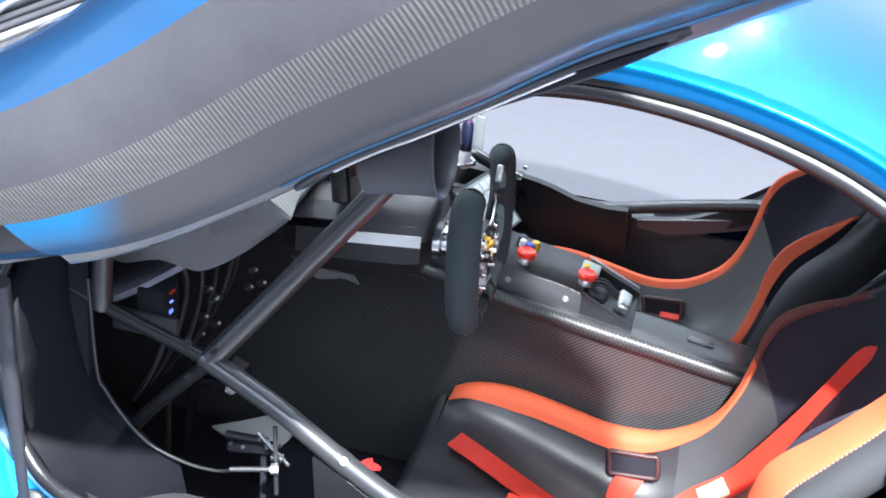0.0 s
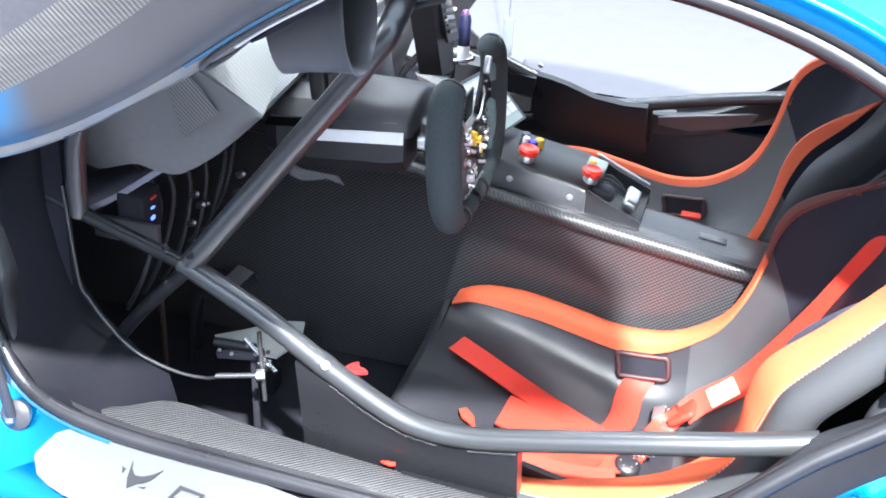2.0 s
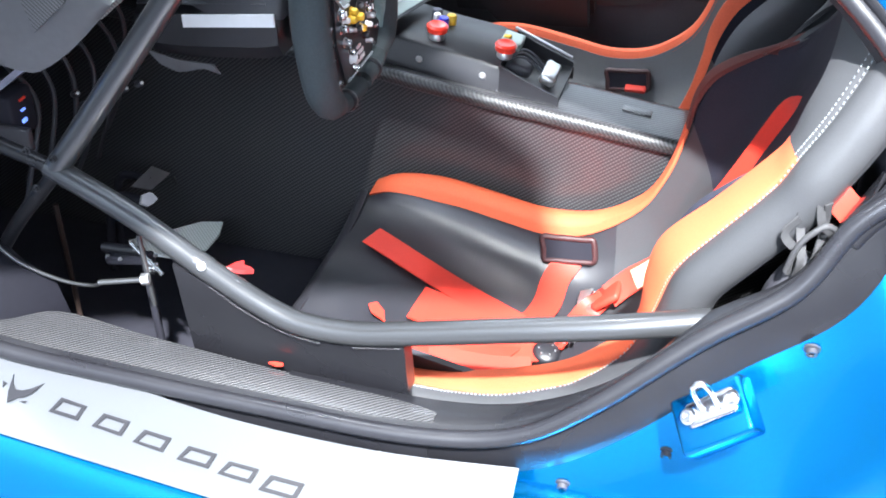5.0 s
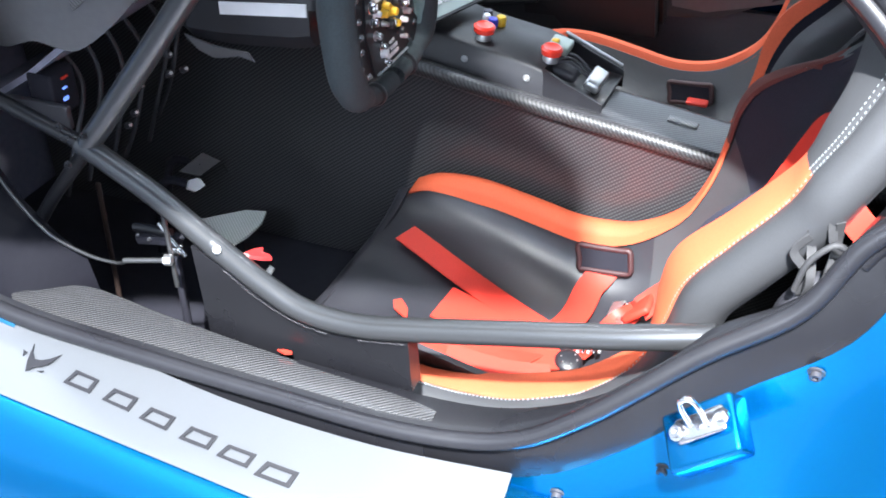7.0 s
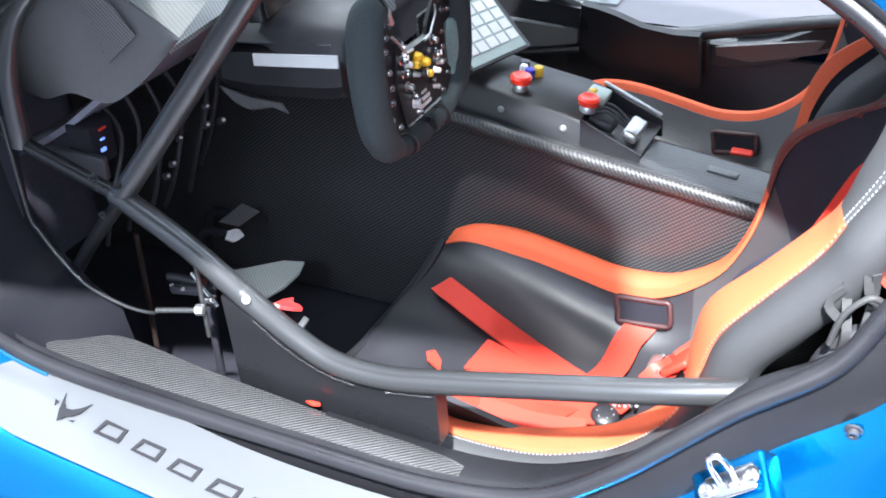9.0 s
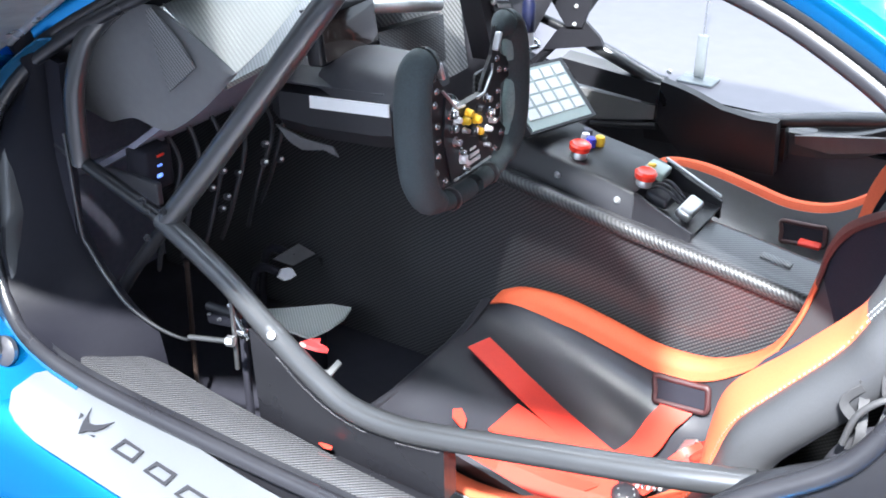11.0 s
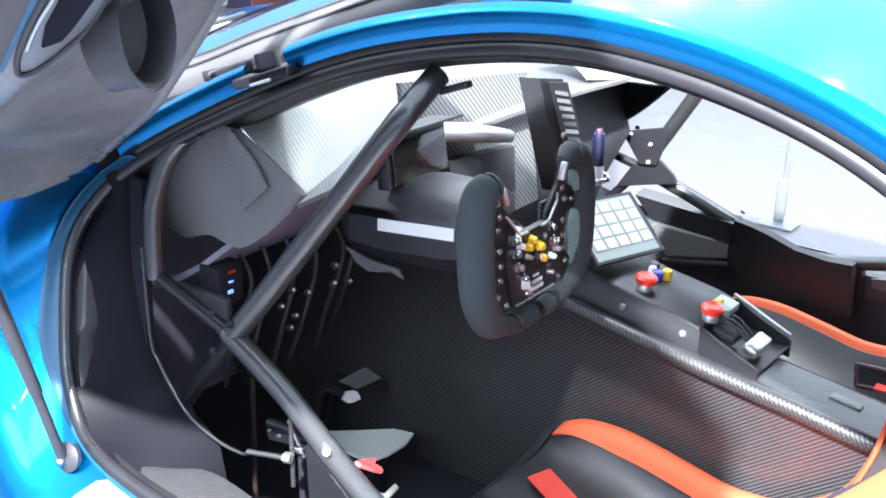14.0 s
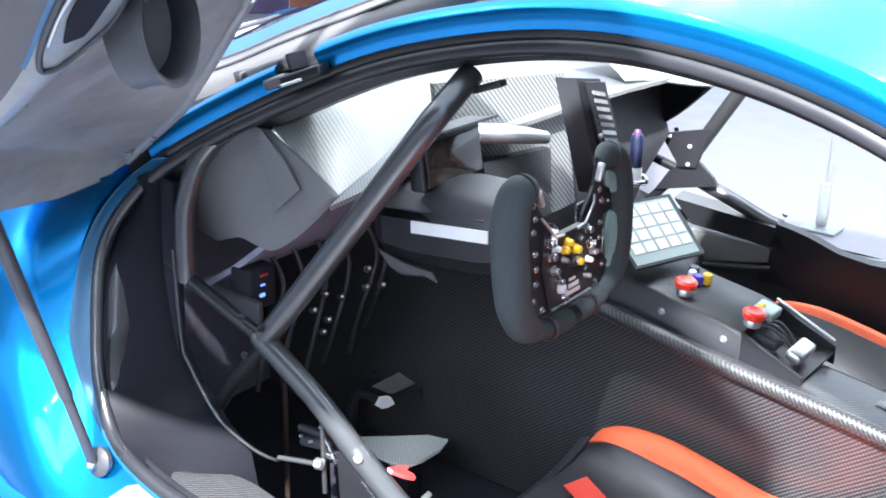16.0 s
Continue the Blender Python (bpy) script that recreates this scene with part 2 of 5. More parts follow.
            out.append(0.5 * (2 * b + (c - a) * t + (2 * a - 5 * b + 4 * c - d) * t * t + (3 * b - a - 3 * c + d) * t ** 3))
    if not closed:
        out.append(p[-1])
    return out


def loft(rows, closed=False, ring=False):
    """Faces between rows of points. closed: the last row meets the first; ring: each row is a ring."""
    bm = bmesh.new()
    grid = [[bm.verts.new(q) for q in row] for row in rows]
    n, w = len(grid), len(grid[0])
    for i in range(n if closed else n - 1):
        for j in range(w if ring else w - 1):
            bm.faces.new((grid[i][j], grid[(i + 1) % n][j], grid[(i + 1) % n][(j + 1) % w], grid[i][(j + 1) % w]))
    if ring and not closed:
        bm.faces.new(grid[0])
        bm.faces.new(grid[-1])
    return bm


def sheet(rows, thick):
    bm = loft(rows)
    bmesh.ops.recalc_face_normals(bm, faces=bm.faces)
    bmesh.ops.solidify(bm, geom=bm.faces[:], thickness=thick)
    return bm


def frames(line, closed=False, up=Vector((0, 0, 1))):
    out = []
    n = len(line)
    for i, p in enumerate(line):
        a, b = (line[i - 1], line[(i + 1) % n]) if closed else (line[max(i - 1, 0)], line[min(i + 1, n - 1)])
        d = (b - a).normalized()
        side = d.cross(up)
        side = side.normalized() if side.length > 1e-4 else Vector((0, 1, 0))
        out.append((p, d, side, side.cross(d)))
    return out


def tube(pts, r, n=8, seg=14, closed=False, straight=False, up=Vector((0, 1, 0.013))):
    line = [Vector(p) for p in pts] if straight else smooth_line(pts, n, closed)
    rows = []
    for i, (p, d, s, u) in enumerate(frames(line, closed, up)):
        k = r if not callable(r) else r(i / max(len(line) - 1, 1))
        rows.append([p + s * k * math.cos(a) + u * k * math.sin(a) for a in (2 * math.pi * j / seg for j in range(seg))])
    return loft(rows, closed, True)


def box(c, size, bevel=0.004, m=None, segments=2):
    bm = bmesh.new()
    bmesh.ops.create_cube(bm, size=1)
    bmesh.ops.scale(bm, vec=size, verts=bm.verts)
    if bevel:
        bmesh.ops.bevel(bm, geom=bm.edges[:], offset=bevel, segments=segments, affect="EDGES", profile=0.5)
    if m is not None:
        bmesh.ops.transform(bm, matrix=m, verts=bm.verts)
    bmesh.ops.translate(bm, vec=c, verts=bm.verts)
    return bm


def lathe(profile, at, axis=(0, 0, 1), seg=24):
    """A turned piece: (radius, height) pairs round an axis."""
    q = Vector(axis).normalized().to_track_quat("Z", "Y")
    rows = []
    for r, h in profile:
        rows.append([Vector(at) + q @ Vector((r * math.cos(a), r * math.sin(a), h)) for a in (2 * math.pi * k / seg for k in range(seg))])
    return loft(rows, False, True)


def join(*bms):
    out = bmesh.new()
    for b in bms:
        me = bpy.data.meshes.new("joined")
        b.to_mesh(me)
        b.free()
        out.from_mesh(me)
        bpy.data.meshes.remove(me)
    return out


def prism(outline, offset):
    """A flat outline (3D points) given depth along offset."""
    bm = bmesh.new()
    face = bm.faces.new([bm.verts.new(p) for p in outline])
    got = bmesh.ops.extrude_face_region(bm, geom=[face])
    bmesh.ops.translate(bm, vec=offset, verts=[v for v in got["geom"] if isinstance(v, bmesh.types.BMVert)])
    return bm


def ribbon(pts, across, width, thick=0.0025, n=8):
    line = smooth_line(pts, n)
    acr = Vector(across).normalized()
    rows = []
    for p, d, s, u in frames(line, False, acr):
        w = (acr - d * acr.dot(d)).normalized()
        k = d.cross(w).normalized()
        rows.append([p - w * width / 2, p + w * width / 2, p + w * width / 2 + k * thick, p - w * width / 2 + k * thick])
    return loft(rows, False, True)


def bolt_head(at, axis, r=0.008, h=0.006):
    return lathe([(r * 1.5, 0), (r * 1.5, h * 0.3), (r, h * 0.35), (r, h), (r * 0.55, h), (r * 0.5, h * 0.5)], at, axis, 12)


# ---- ground ----
bm = bmesh.new()
bmesh.ops.create_grid(bm, x_segments=8, y_segments=8, size=60)
tagged(new("ground", finish("ground", bm, FLOORM)), "pale lavender-white smooth exhibition hall floor", "floor", kind="structure")

# display wall far behind the car: dark purple panel beside a brown one
ACROSS = Vector((0.69, 0.72, 0)).normalized()
turn = Matrix.Rotation(math.atan2(ACROSS.y, ACROSS.x), 4, "Z")
backwall = thing("backdrop", (-5.43, 4.34, 0.0), "brown and dark purple display wall of the hall", "wall", kind="structure")
for k, (mid, wide, mt) in enumerate(((1.55, 3.1, material("brown_wall_paint", (0.17, 0.050, 0.032), 0.6, 0, 0, 0.3, 3)), (-2.6, 5.2, material("purple_wall_paint", (0.050, 0.035, 0.075), 0.6, 0, 0, 0.3, 3)))):
    part("panel", box(Vector((-5.43, 4.34, 1.2)) + ACROSS * mid, (wide - 0.004, 0.15, 2.4), 0.01, turn), mt, backwall, ("brown panel", "dark purple panel")[k])

# ---- car body ----
SIDE = lambda z: -0.85 + 0.36 * (z - 0.45)
ARCH = [(-0.393, 0.487), (-0.470, 0.560), (-0.512, 0.65), (-0.538, 0.772), (-0.497, 0.863), (-0.404, 0.943), (-0.233, 1.039), (-0.028, 1.132),
        (0.159, 1.182), (0.327, 1.202), (0.483, 1.193), (0.625, 1.165), (0.740, 1.125), (0.86, 1.06), (0.96, 0.96), (0.985, 0.87),
        (0.925, 0.80), (0.874, 0.718), (0.773, 0.641), (0.651, 0.535), (0.548, 0.473), (0.40, 0.447), (0.20, 0.445), (0.0, 0.447), (-0.25, 0.455)]
LOOP = smooth_line([(x, SIDE(z), z) for x, z in ARCH], 6, True)
OUT = Vector((0, -0.94, -0.34))
body = thing("race_car_body", (0.2, -0.85, 0.0), "metallic blue race car body with open door aperture", "car")


def rim(line, inward, sideways):
    """The loop moved inward in the plane of the aperture and along its normal (positive: into the car)."""
    mid = sum(line, Vector()) / len(line)
    out = []
    for p, d, s, u in frames(line, True, OUT):
        k = s if s.dot(mid - p) > 0 else -s
        out.append(p + k * inward - OUT * sideways)
    return out


def band(steps, sill=True):
    """A frame carried round the aperture. Its inner lip is low along the sill and full at the pillars and the roof."""
    rows = [rim(LOOP, a, b) for a, b in steps]
    low = [rim(LOOP, min(a, 0.014), min(b, 0.022)) for a, b in steps]
    out = []
    for r, q in zip(rows, low):
        line = []
        for u, v, p in zip(r, q, LOOP):
            w = min(1, max(0, (p.z - 0.50) / 0.12)) if p.x < 0.2 else min(1, max(0, (p.z - 0.82) / 0.10))
            line.append(v.lerp(u, w))
        out.append(line)
    return loft([list(r) for r in zip(*out)], True, True)


part("aperture_frame", band([(-0.004, -0.002), (0.018, 0.006), (0.020, 0.014), (0.040, 0.018), (0.048, 0.035), (0.050, 0.075), (0.044, 0.078), (0.014, 0.05), (-0.004, 0.02)]), FRAME, body, "satin black door aperture frame")
part("door_seal", tube(rim(LOOP, 0.010, 0.002), 0.0125, straight=True, seg=14, closed=True, up=OUT), SEAL, body, "shiny grey rubber weather seal")


def patch(i0, i1, steps, thick=0.004):
    """Bodywork carried along a stretch of the aperture: (outwards in its plane, out of the car) steps."""
    rows = [rim(LOOP, -a, -b) for a, b in steps]
    idx = [i % len(LOOP) for i in range(i0, i1 + 1)]
    return sheet([[r[i] for r in rows] for i in idx], thick)


part("roof_strip", patch(14, 97, [(-0.004, -0.002), (0.004, 0.004), (0.010, 0.0045), (0.014, 0.002)]), FRAME, body, "black strip above the seal")
part("front_rail", patch(16, 38, [(0.012, 0.001), (0.024, 0.0022), (0.040, 0.002), (0.045, -0.004), (0.047, -0.02)]), BLUE, body, "blue rail in front of the hinge")
part("roof_rail", patch(40, 96, [(0.012, 0.001), (0.024, 0.0022), (0.040, 0.002), (0.045, -0.004), (0.047, -0.02)]), BLUE, body)
# roof skin: from the rail over the crown to the other rail
rows = []
for k in range(44, 97, 3):
    e = rim(LOOP, -0.038, 0.010)[k % len(LOOP)]
    crown = 1.300 - 0.55 * max(0, abs(e.x - 0.42) - 0.05) ** 2 - 0.05 * max(0, 0.2 - e.x)
    row = []
    for j in range(13):
        f = j / 12
        y = e.y * (1 - f) + -e.y * f
        lift = 1 - abs(2 * f - 1) ** 2.6
        x = e.x + 0.34 * lift * max(0, min(1, (0.6 - e.x) / 0.5))
        row.append((x, y, e.z + (crown - e.z) * lift))
    rows.append(row)
part("roof", sheet(rows, -0.006), BLUE, body, "glossy metallic blue roof skin")
# windscreen and its side trim
LOW = smooth_line([(-0.62, -0.60, 0.93), (-0.45, -0.583, 1.008), (-0.337, -0.568, 1.052), (-0.211, -0.562, 1.104), (0.03, -0.556, 1.193), (0.166, -0.55, 1.240), (0.30, -0.53, 1.27)], 6)
part("windscreen_trim", sheet([[p + Vector((-0.006, 0.030, -0.01)), p, p + Vector((-0.005, -0.004, 0.014)), p + Vector((-0.012, 0.004, 0.034)), p + Vector((-0.014, 0.009, 0.036)), p + Vector((-0.019, 0.026, 0.048)), p + Vector((-0.022, 0.044, 0.050))] for p in LOW], 0.003), GREYTRIM, body, "satin silver windscreen side trim")
for off in ((-0.0125, 0.003, 0.0355), (-0.0185, 0.0245, 0.0485)):
    part("trim_groove", tube([p + Vector(off) for p in LOW], 0.0024, straight=True, seg=6), RUBBER, body, "dark groove of the trim")
part("screen_seal", sheet([[p + Vector((-0.022, 0.0445, 0.0512)), p + Vector((-0.023, 0.054, 0.0522))] for p in LOW], 0.002), RUBBER, body, "black windscreen seal")
part("screen_edge", sheet([[p + Vector((-0.023, 0.054, 0.0530)), p + Vector((-0.045, 0.075, 0.0590)), p + Vector((-0.064, 0.096, 0.0640))] for p in LOW], 0.002), BLUE, body, "blue strip along the windscreen")
line = [p + Vector((-0.020, 0.035, 0.040)) for p in LOW]
rows = []
for p in line:
    rows.append([(p.x - 0.20 * (1 - (2 * j / 10 - 1) ** 2), p.y * (1 - j / 5), p.z + 0.035 * (1 - (2 * j / 10 - 1) ** 2)) for j in range(11)])
screen = part("windscreen", sheet(rows, 0.004), GLASS, body, "clear raked windscreen glass")
screen.visible_shadow = False
hoodrows = [[(x, y, z - 0.05 + 0.07 * math.exp(-((abs(y) - 0.60) / 0.18) ** 2) - (0.12 if abs(y) > 0.9 else 0)) for y in (-0.97, -0.88, -0.75, -0.6, -0.45, -0.25, 0, 0.25, 0.45, 0.6, 0.75, 0.88, 0.97)] for x, z in ((-0.72, 0.92), (-0.95, 0.94), (-1.2, 0.94), (-1.5, 0.88), (-1.8, 0.76), (-2.1, 0.50))]
part("bonnet", sheet(hoodrows, 0.004), BLUE, body, "glossy blue bonnet")
part("scuttle", sheet([[(-0.60, y, 0.94), (-0.66, y, 0.93), (-0.72, y, 0.90)] for y in (-0.62, -0.3, 0, 0.3, 0.62)], 0.006), DARK, body, "black scuttle panel")
louvre = part("bonnet_louvre", sheet([[(x, y, z) for y in (-0.5, -0.25, 0, 0.25, 0.5)] for x, z in ((-0.74, 0.915), (-0.95, 0.925), (-1.15, 0.925))], 0.006), RUBBER, body, "black louvre panel behind the windscreen")
for k in range(9):
    part("louvre_slat", box((-0.78 - 0.042 * k, 0.0, 0.932), (0.016, 0.86, 0.012), 0.004, Matrix.Rotation(radians(25), 4, "Y")), ALU if k % 4 == 1 else RUBBER, louvre)
wiper = part("wiper_arm", tube([(-0.98, -0.10, 0.956), (-1.04, 0.012, 0.958), (-1.09, 0.162, 0.956), (-1.10, 0.34, 0.952)], 0.008, 4, 8), ALU, body, "silver wiper arm")
part("wiper_blade", box((-1.145, 0.19, 0.954), (0.016, 0.22, 0.016), 0.004, Matrix.Rotation(radians(17), 4, "Z")), RUBBER, wiper)
part("wiper_pivot", lathe([(0.018, -0.02), (0.018, 0.006), (0.012, 0.012), (0.001, 0.013)], (-0.98, -0.10, 0.950), (0, 0, 1), 16), ALU, wiper)
part("wiper_arm", tube([(-1.10, 0.06, 0.956), (-1.132, 0.127, 0.958), (-1.172, 0.26, 0.954)], 0.006, 4, 8), ALU, body, "silver wiper arm")
# door hinge plate at the foot of the trim
tip = Matrix.Rotation(radians(-20), 4, "Y")
# Dark backing box added to give the hinge plate a dark outline
part("hinge_backing", box((-0.220, -0.600, 1.092), (0.122, 0.040, 0.024), 0.004, tip), RUBBER, body, "black backing box behind the hinge plate")
hinge = part("hinge_plate", box((-0.218, -0.614, 1.100), (0.114, 0.032, 0.020), 0.004, tip), material("satin_hinge_metal", (0.066, 0.064, 0.066), 0.5, 0.0, 0, 0.15, 120, 0.03), body, "silver grey roof hinge plate")
for dx in (-0.040, 0.040):
    part("hinge_screw", bolt_head((-0.218 + dx, -0.630, 1.099 - dx * -0.36), (0, -1, 0.1), 0.005, 0.003), BOXBLACK, hinge)
    part("hinge_end", box((-0.218 + dx * 1.46, -0.614, 1.100 + dx * 0.53), (0.008, 0.036, 0.025), 0.002, tip), BLACK_OR_SHADE, hinge, "black end cap")
part("hinge_arm", box((-0.182, -0.634, 1.090), (0.046, 0.022, 0.018), 0.005, tip), GREYTRIM, body, "grey hinge arm")
part("hinge_stop", box((-0.125, -0.634, 1.108), (0.085, 0.024, 0.016), 0.003, tip), FRAME, body, "black hinge stop")
part("hinge_pin", tube([(-0.158, -0.649, 1.090), (-0.118, -0.646, 1.105)], 0.0026, 1, 8), ALU, body, "bright hinge pin")

# front fender, rear quarter and sill
part("front_fender", patch(-12, 27, [(0.004, 0.002), (0.012, 0.012), (0.030, 0.04), (0.050, 0.09), (0.065, 0.125), (0.09, 0.145), (0.16, 0.17), (0.34, 0.19), (0.7, 0.16)]), BLUE, body, "curved glossy blue front fender")
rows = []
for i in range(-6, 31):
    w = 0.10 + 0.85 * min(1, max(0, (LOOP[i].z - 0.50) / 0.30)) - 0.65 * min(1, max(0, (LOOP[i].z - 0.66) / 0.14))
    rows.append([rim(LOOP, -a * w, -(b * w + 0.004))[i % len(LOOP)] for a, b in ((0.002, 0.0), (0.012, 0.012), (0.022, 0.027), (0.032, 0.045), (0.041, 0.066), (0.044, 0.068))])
part("jamb_return", sheet(rows, 0.003), JAMBSHADE, body, "blue return along the front of the aperture, door shade in its colour")
part("aperture_ledge", patch(84, 126, [(0.002, -0.004), (0.016, 0.004), (0.040, 0.012), (0.056, 0.014), (0.060, 0.002)]), FRAME, body, "satin black ledge outside the seal")
part("sill_ledge", patch(125, 156, [(0.002, -0.004), (0.012, 0.004), (0.024, 0.010), (0.036, 0.016), (0.038, 0.006)]), FRAME, body, "satin black strip outside the seal")
part("rear_quarter", patch(84, 124, [(0.052, 0.004), (0.060, 0.018), (0.10, 0.05), (0.17, 0.11), (0.26, 0.17), (0.42, 0.21), (0.62, 0.18)]), BLUE, body, "glossy blue rear quarter panel")

SILL = [(-0.36, -0.852, 0.452), (-0.20, -0.860, 0.444), (-0.06, -0.872, 0.436), (0.14, -0.890, 0.425), (0.36, -0.893, 0.423), (0.56, -0.880, 0.432)]
inner = smooth_line(SILL, 6)
sill_out = lambda x: Vector((x, -0.945 - 0.060 * (min(max(x, -0.3), 0.6) + 0.215), 0.393 - 0.036 * (min(max(x, -0.3), 0.6) + 0.215)))
rows = [[p + Vector((0, 0.06, -0.030)), p + Vector((0, 0.0, -0.022)), sill_out(p.x) + Vector((0, -0.002, -0.009)), sill_out(p.x) + Vector((0, -0.012, -0.016)), sill_out(p.x) + Vector((0, -0.020, -0.024)), sill_out(p.x) + Vector((0, -0.032, -0.040)), Vector((p.x, -1.03, 0.27)), Vector((p.x, -1.03, 0.16)), Vector((p.x, -0.98, 0.12))] for p in
        [Vector((-0.75, -0.80, 0.47)), Vector((-0.55, -0.83, 0.46))] + inner + [Vector((0.75, -0.89, 0.44)), Vector((1.1, -0.89, 0.44))]]
part("side_skirt", sheet(rows, 0.004), BLUE, body, "glossy blue lower side skirt")
rows = []
for p in inner:
    k = max(0.0, (-0.24 - p.x) / 0.12)
    q = sill_out(p.x)
    mid = (p + q) / 2
    sh = math.sqrt(max(0.0, 1 - k * k)) * 0.96 + 0.04
    pin = p + Vector((0, 0.022, 0.010))
    a, b = mid + (pin - mid) * sh, mid + (q - mid) * sh
    rows.append([a + (b - a) * f for f in (0, 0.1, 0.35, 0.65, 0.9, 1)])
sill_panel = part("sill_panel", sheet(rows, -0.004), SILVER, body, "silver painted sill panel with dark brand marks")


def on_sill(x, f, up=0.0058):
    p = min(inner, key=lambda q: abs(q.x - x))
    a, b = Vector((x, p.y, p.z)), sill_out(x)
    return a + (b - a) * f + Vector((0, -0.53, 0.85)) * up


def mark(pts):
    return prism([on_sill(x, f) for x, f in pts], Vector((0, -0.0008, 0.0012)))


emblem = part("brand_mark", mark([(-0.200, 0.13), (-0.196, 0.26), (-0.188, 0.33), (-0.176, 0.32), (-0.162, 0.24), (-0.147, 0.13), (-0.160, 0.32), (-0.172, 0.42), (-0.180, 0.44), (-0.193, 0.56), (-0.198, 0.40)]), INK, sill_panel, "dark brand emblem", 0)
part("mark_fleck", mark([(-0.213, 0.26), (-0.209, 0.36), (-0.206, 0.28)]), INK, emblem, "", 0)
part("mark_fleck", mark([(-0.176, 0.49), (-0.163, 0.44), (-0.166, 0.49)]), INK, emblem, "", 0)
# six dark bars stand for the lettering
for x0, x1, f0, f1 in ((-0.124, -0.069, 0.24, 0.50), (-0.051, 0.004, 0.26, 0.51), (0.018, 0.073, 0.30, 0.55), (0.090, 0.146, 0.33, 0.58), (0.155, 0.212, 0.38, 0.62), (0.219, 0.281, 0.42, 0.68)):
    b4 = [(x0, f1), (x1 - 0.006, f1), (x1, f0), (x0 + 0.012, f0)]
    cx, cf = sum(p[0] for p in b4) / 4, (f0 + f1) / 2
    in4 = [(cx + (x - cx) * 0.74, cf + (f - cf) * 0.55) for x, f in b4]
    part("brand_bar", join(*[mark([b4[k], b4[(k + 1) % 4], in4[(k + 1) % 4], in4[k]]) for k in range(4)]), INK, sill_panel, "", 0)

# latch striker on a raised blue pad, and bolts of the ledge
latch = thing("door_striker", (0.79, -0.88, 0.62), "polished steel door striker on raised blue pad", "door latch")
tilt = Matrix.Rotation(radians(-42), 4, "Y") @ Matrix.Rotation(radians(35), 4, "X")
part("pad", box((0.798, -0.878, 0.616), (0.098, 0.072, 0.034), 0.006, tilt, 2), BLUE, latch)
part("plate", box((0.790, -0.890, 0.640), (0.066, 0.030, 0.006), 0.004, tilt), CHROME, latch)
o = Vector((0.784, -0.896, 0.643))
part("loop", tube([o + Vector(v) for v in ((-0.004, 0, -0.002), (-0.016, -0.004, 0.020), (-0.018, -0.008, 0.036), (-0.008, -0.008, 0.042), (0.004, -0.004, 0.026), (0.012, 0, 0.006))], 0.0036, 5), CHROME, latch)
for dx in (-0.032, 0.028):
    part("bolt", bolt_head(Vector((0.790, -0.892, 0.643)) + tilt @ Vector((dx, 0, 0)), tilt @ Vector((0, 0, 1)), 0.007, 0.007), CHROME, latch)
for i, a in ((95, 0.064), (103, 0.064), (112, 0.092), (118, 0.078)):
    part("ledge_bolt", bolt_head(rim(LOOP, -a, -0.022 - 0.5 * (a - 0.064))[i], OUT, 0.007, 0.010), RUBBER, body)

# gas strut beside the aperture
strut = thing("gas_strut", (-0.41, -0.86, 0.466), "black gas strut on steel ball stud beside the aperture", "gas strut")
part("base_cup", lathe([(0.024, -0.004), (0.026, 0.006), (0.018, 0.012), (0.008, 0.013)], (-0.41, -0.862, 0.466), (0.1, -1, 0.3), 20), RUBBER, strut)
part("ball_stud", lathe([(0.002, -0.010), (0.009, -0.007), (0.011, 0), (0.009, 0.007), (0.002, 0.010)], (-0.41, -0.878, 0.468), (0, 1, 0.2), 16), CHROME, strut)
part("rod", tube([(-0.41, -0.876, 0.47), (-0.375, -0.93, 0.64)], 0.0085, 1), RUBBER, strut)
part("cylinder", tube([(-0.378, -0.925, 0.625), (-0.29, -1.05, 0.98)], 0.0105, 1), RUBBER, strut)

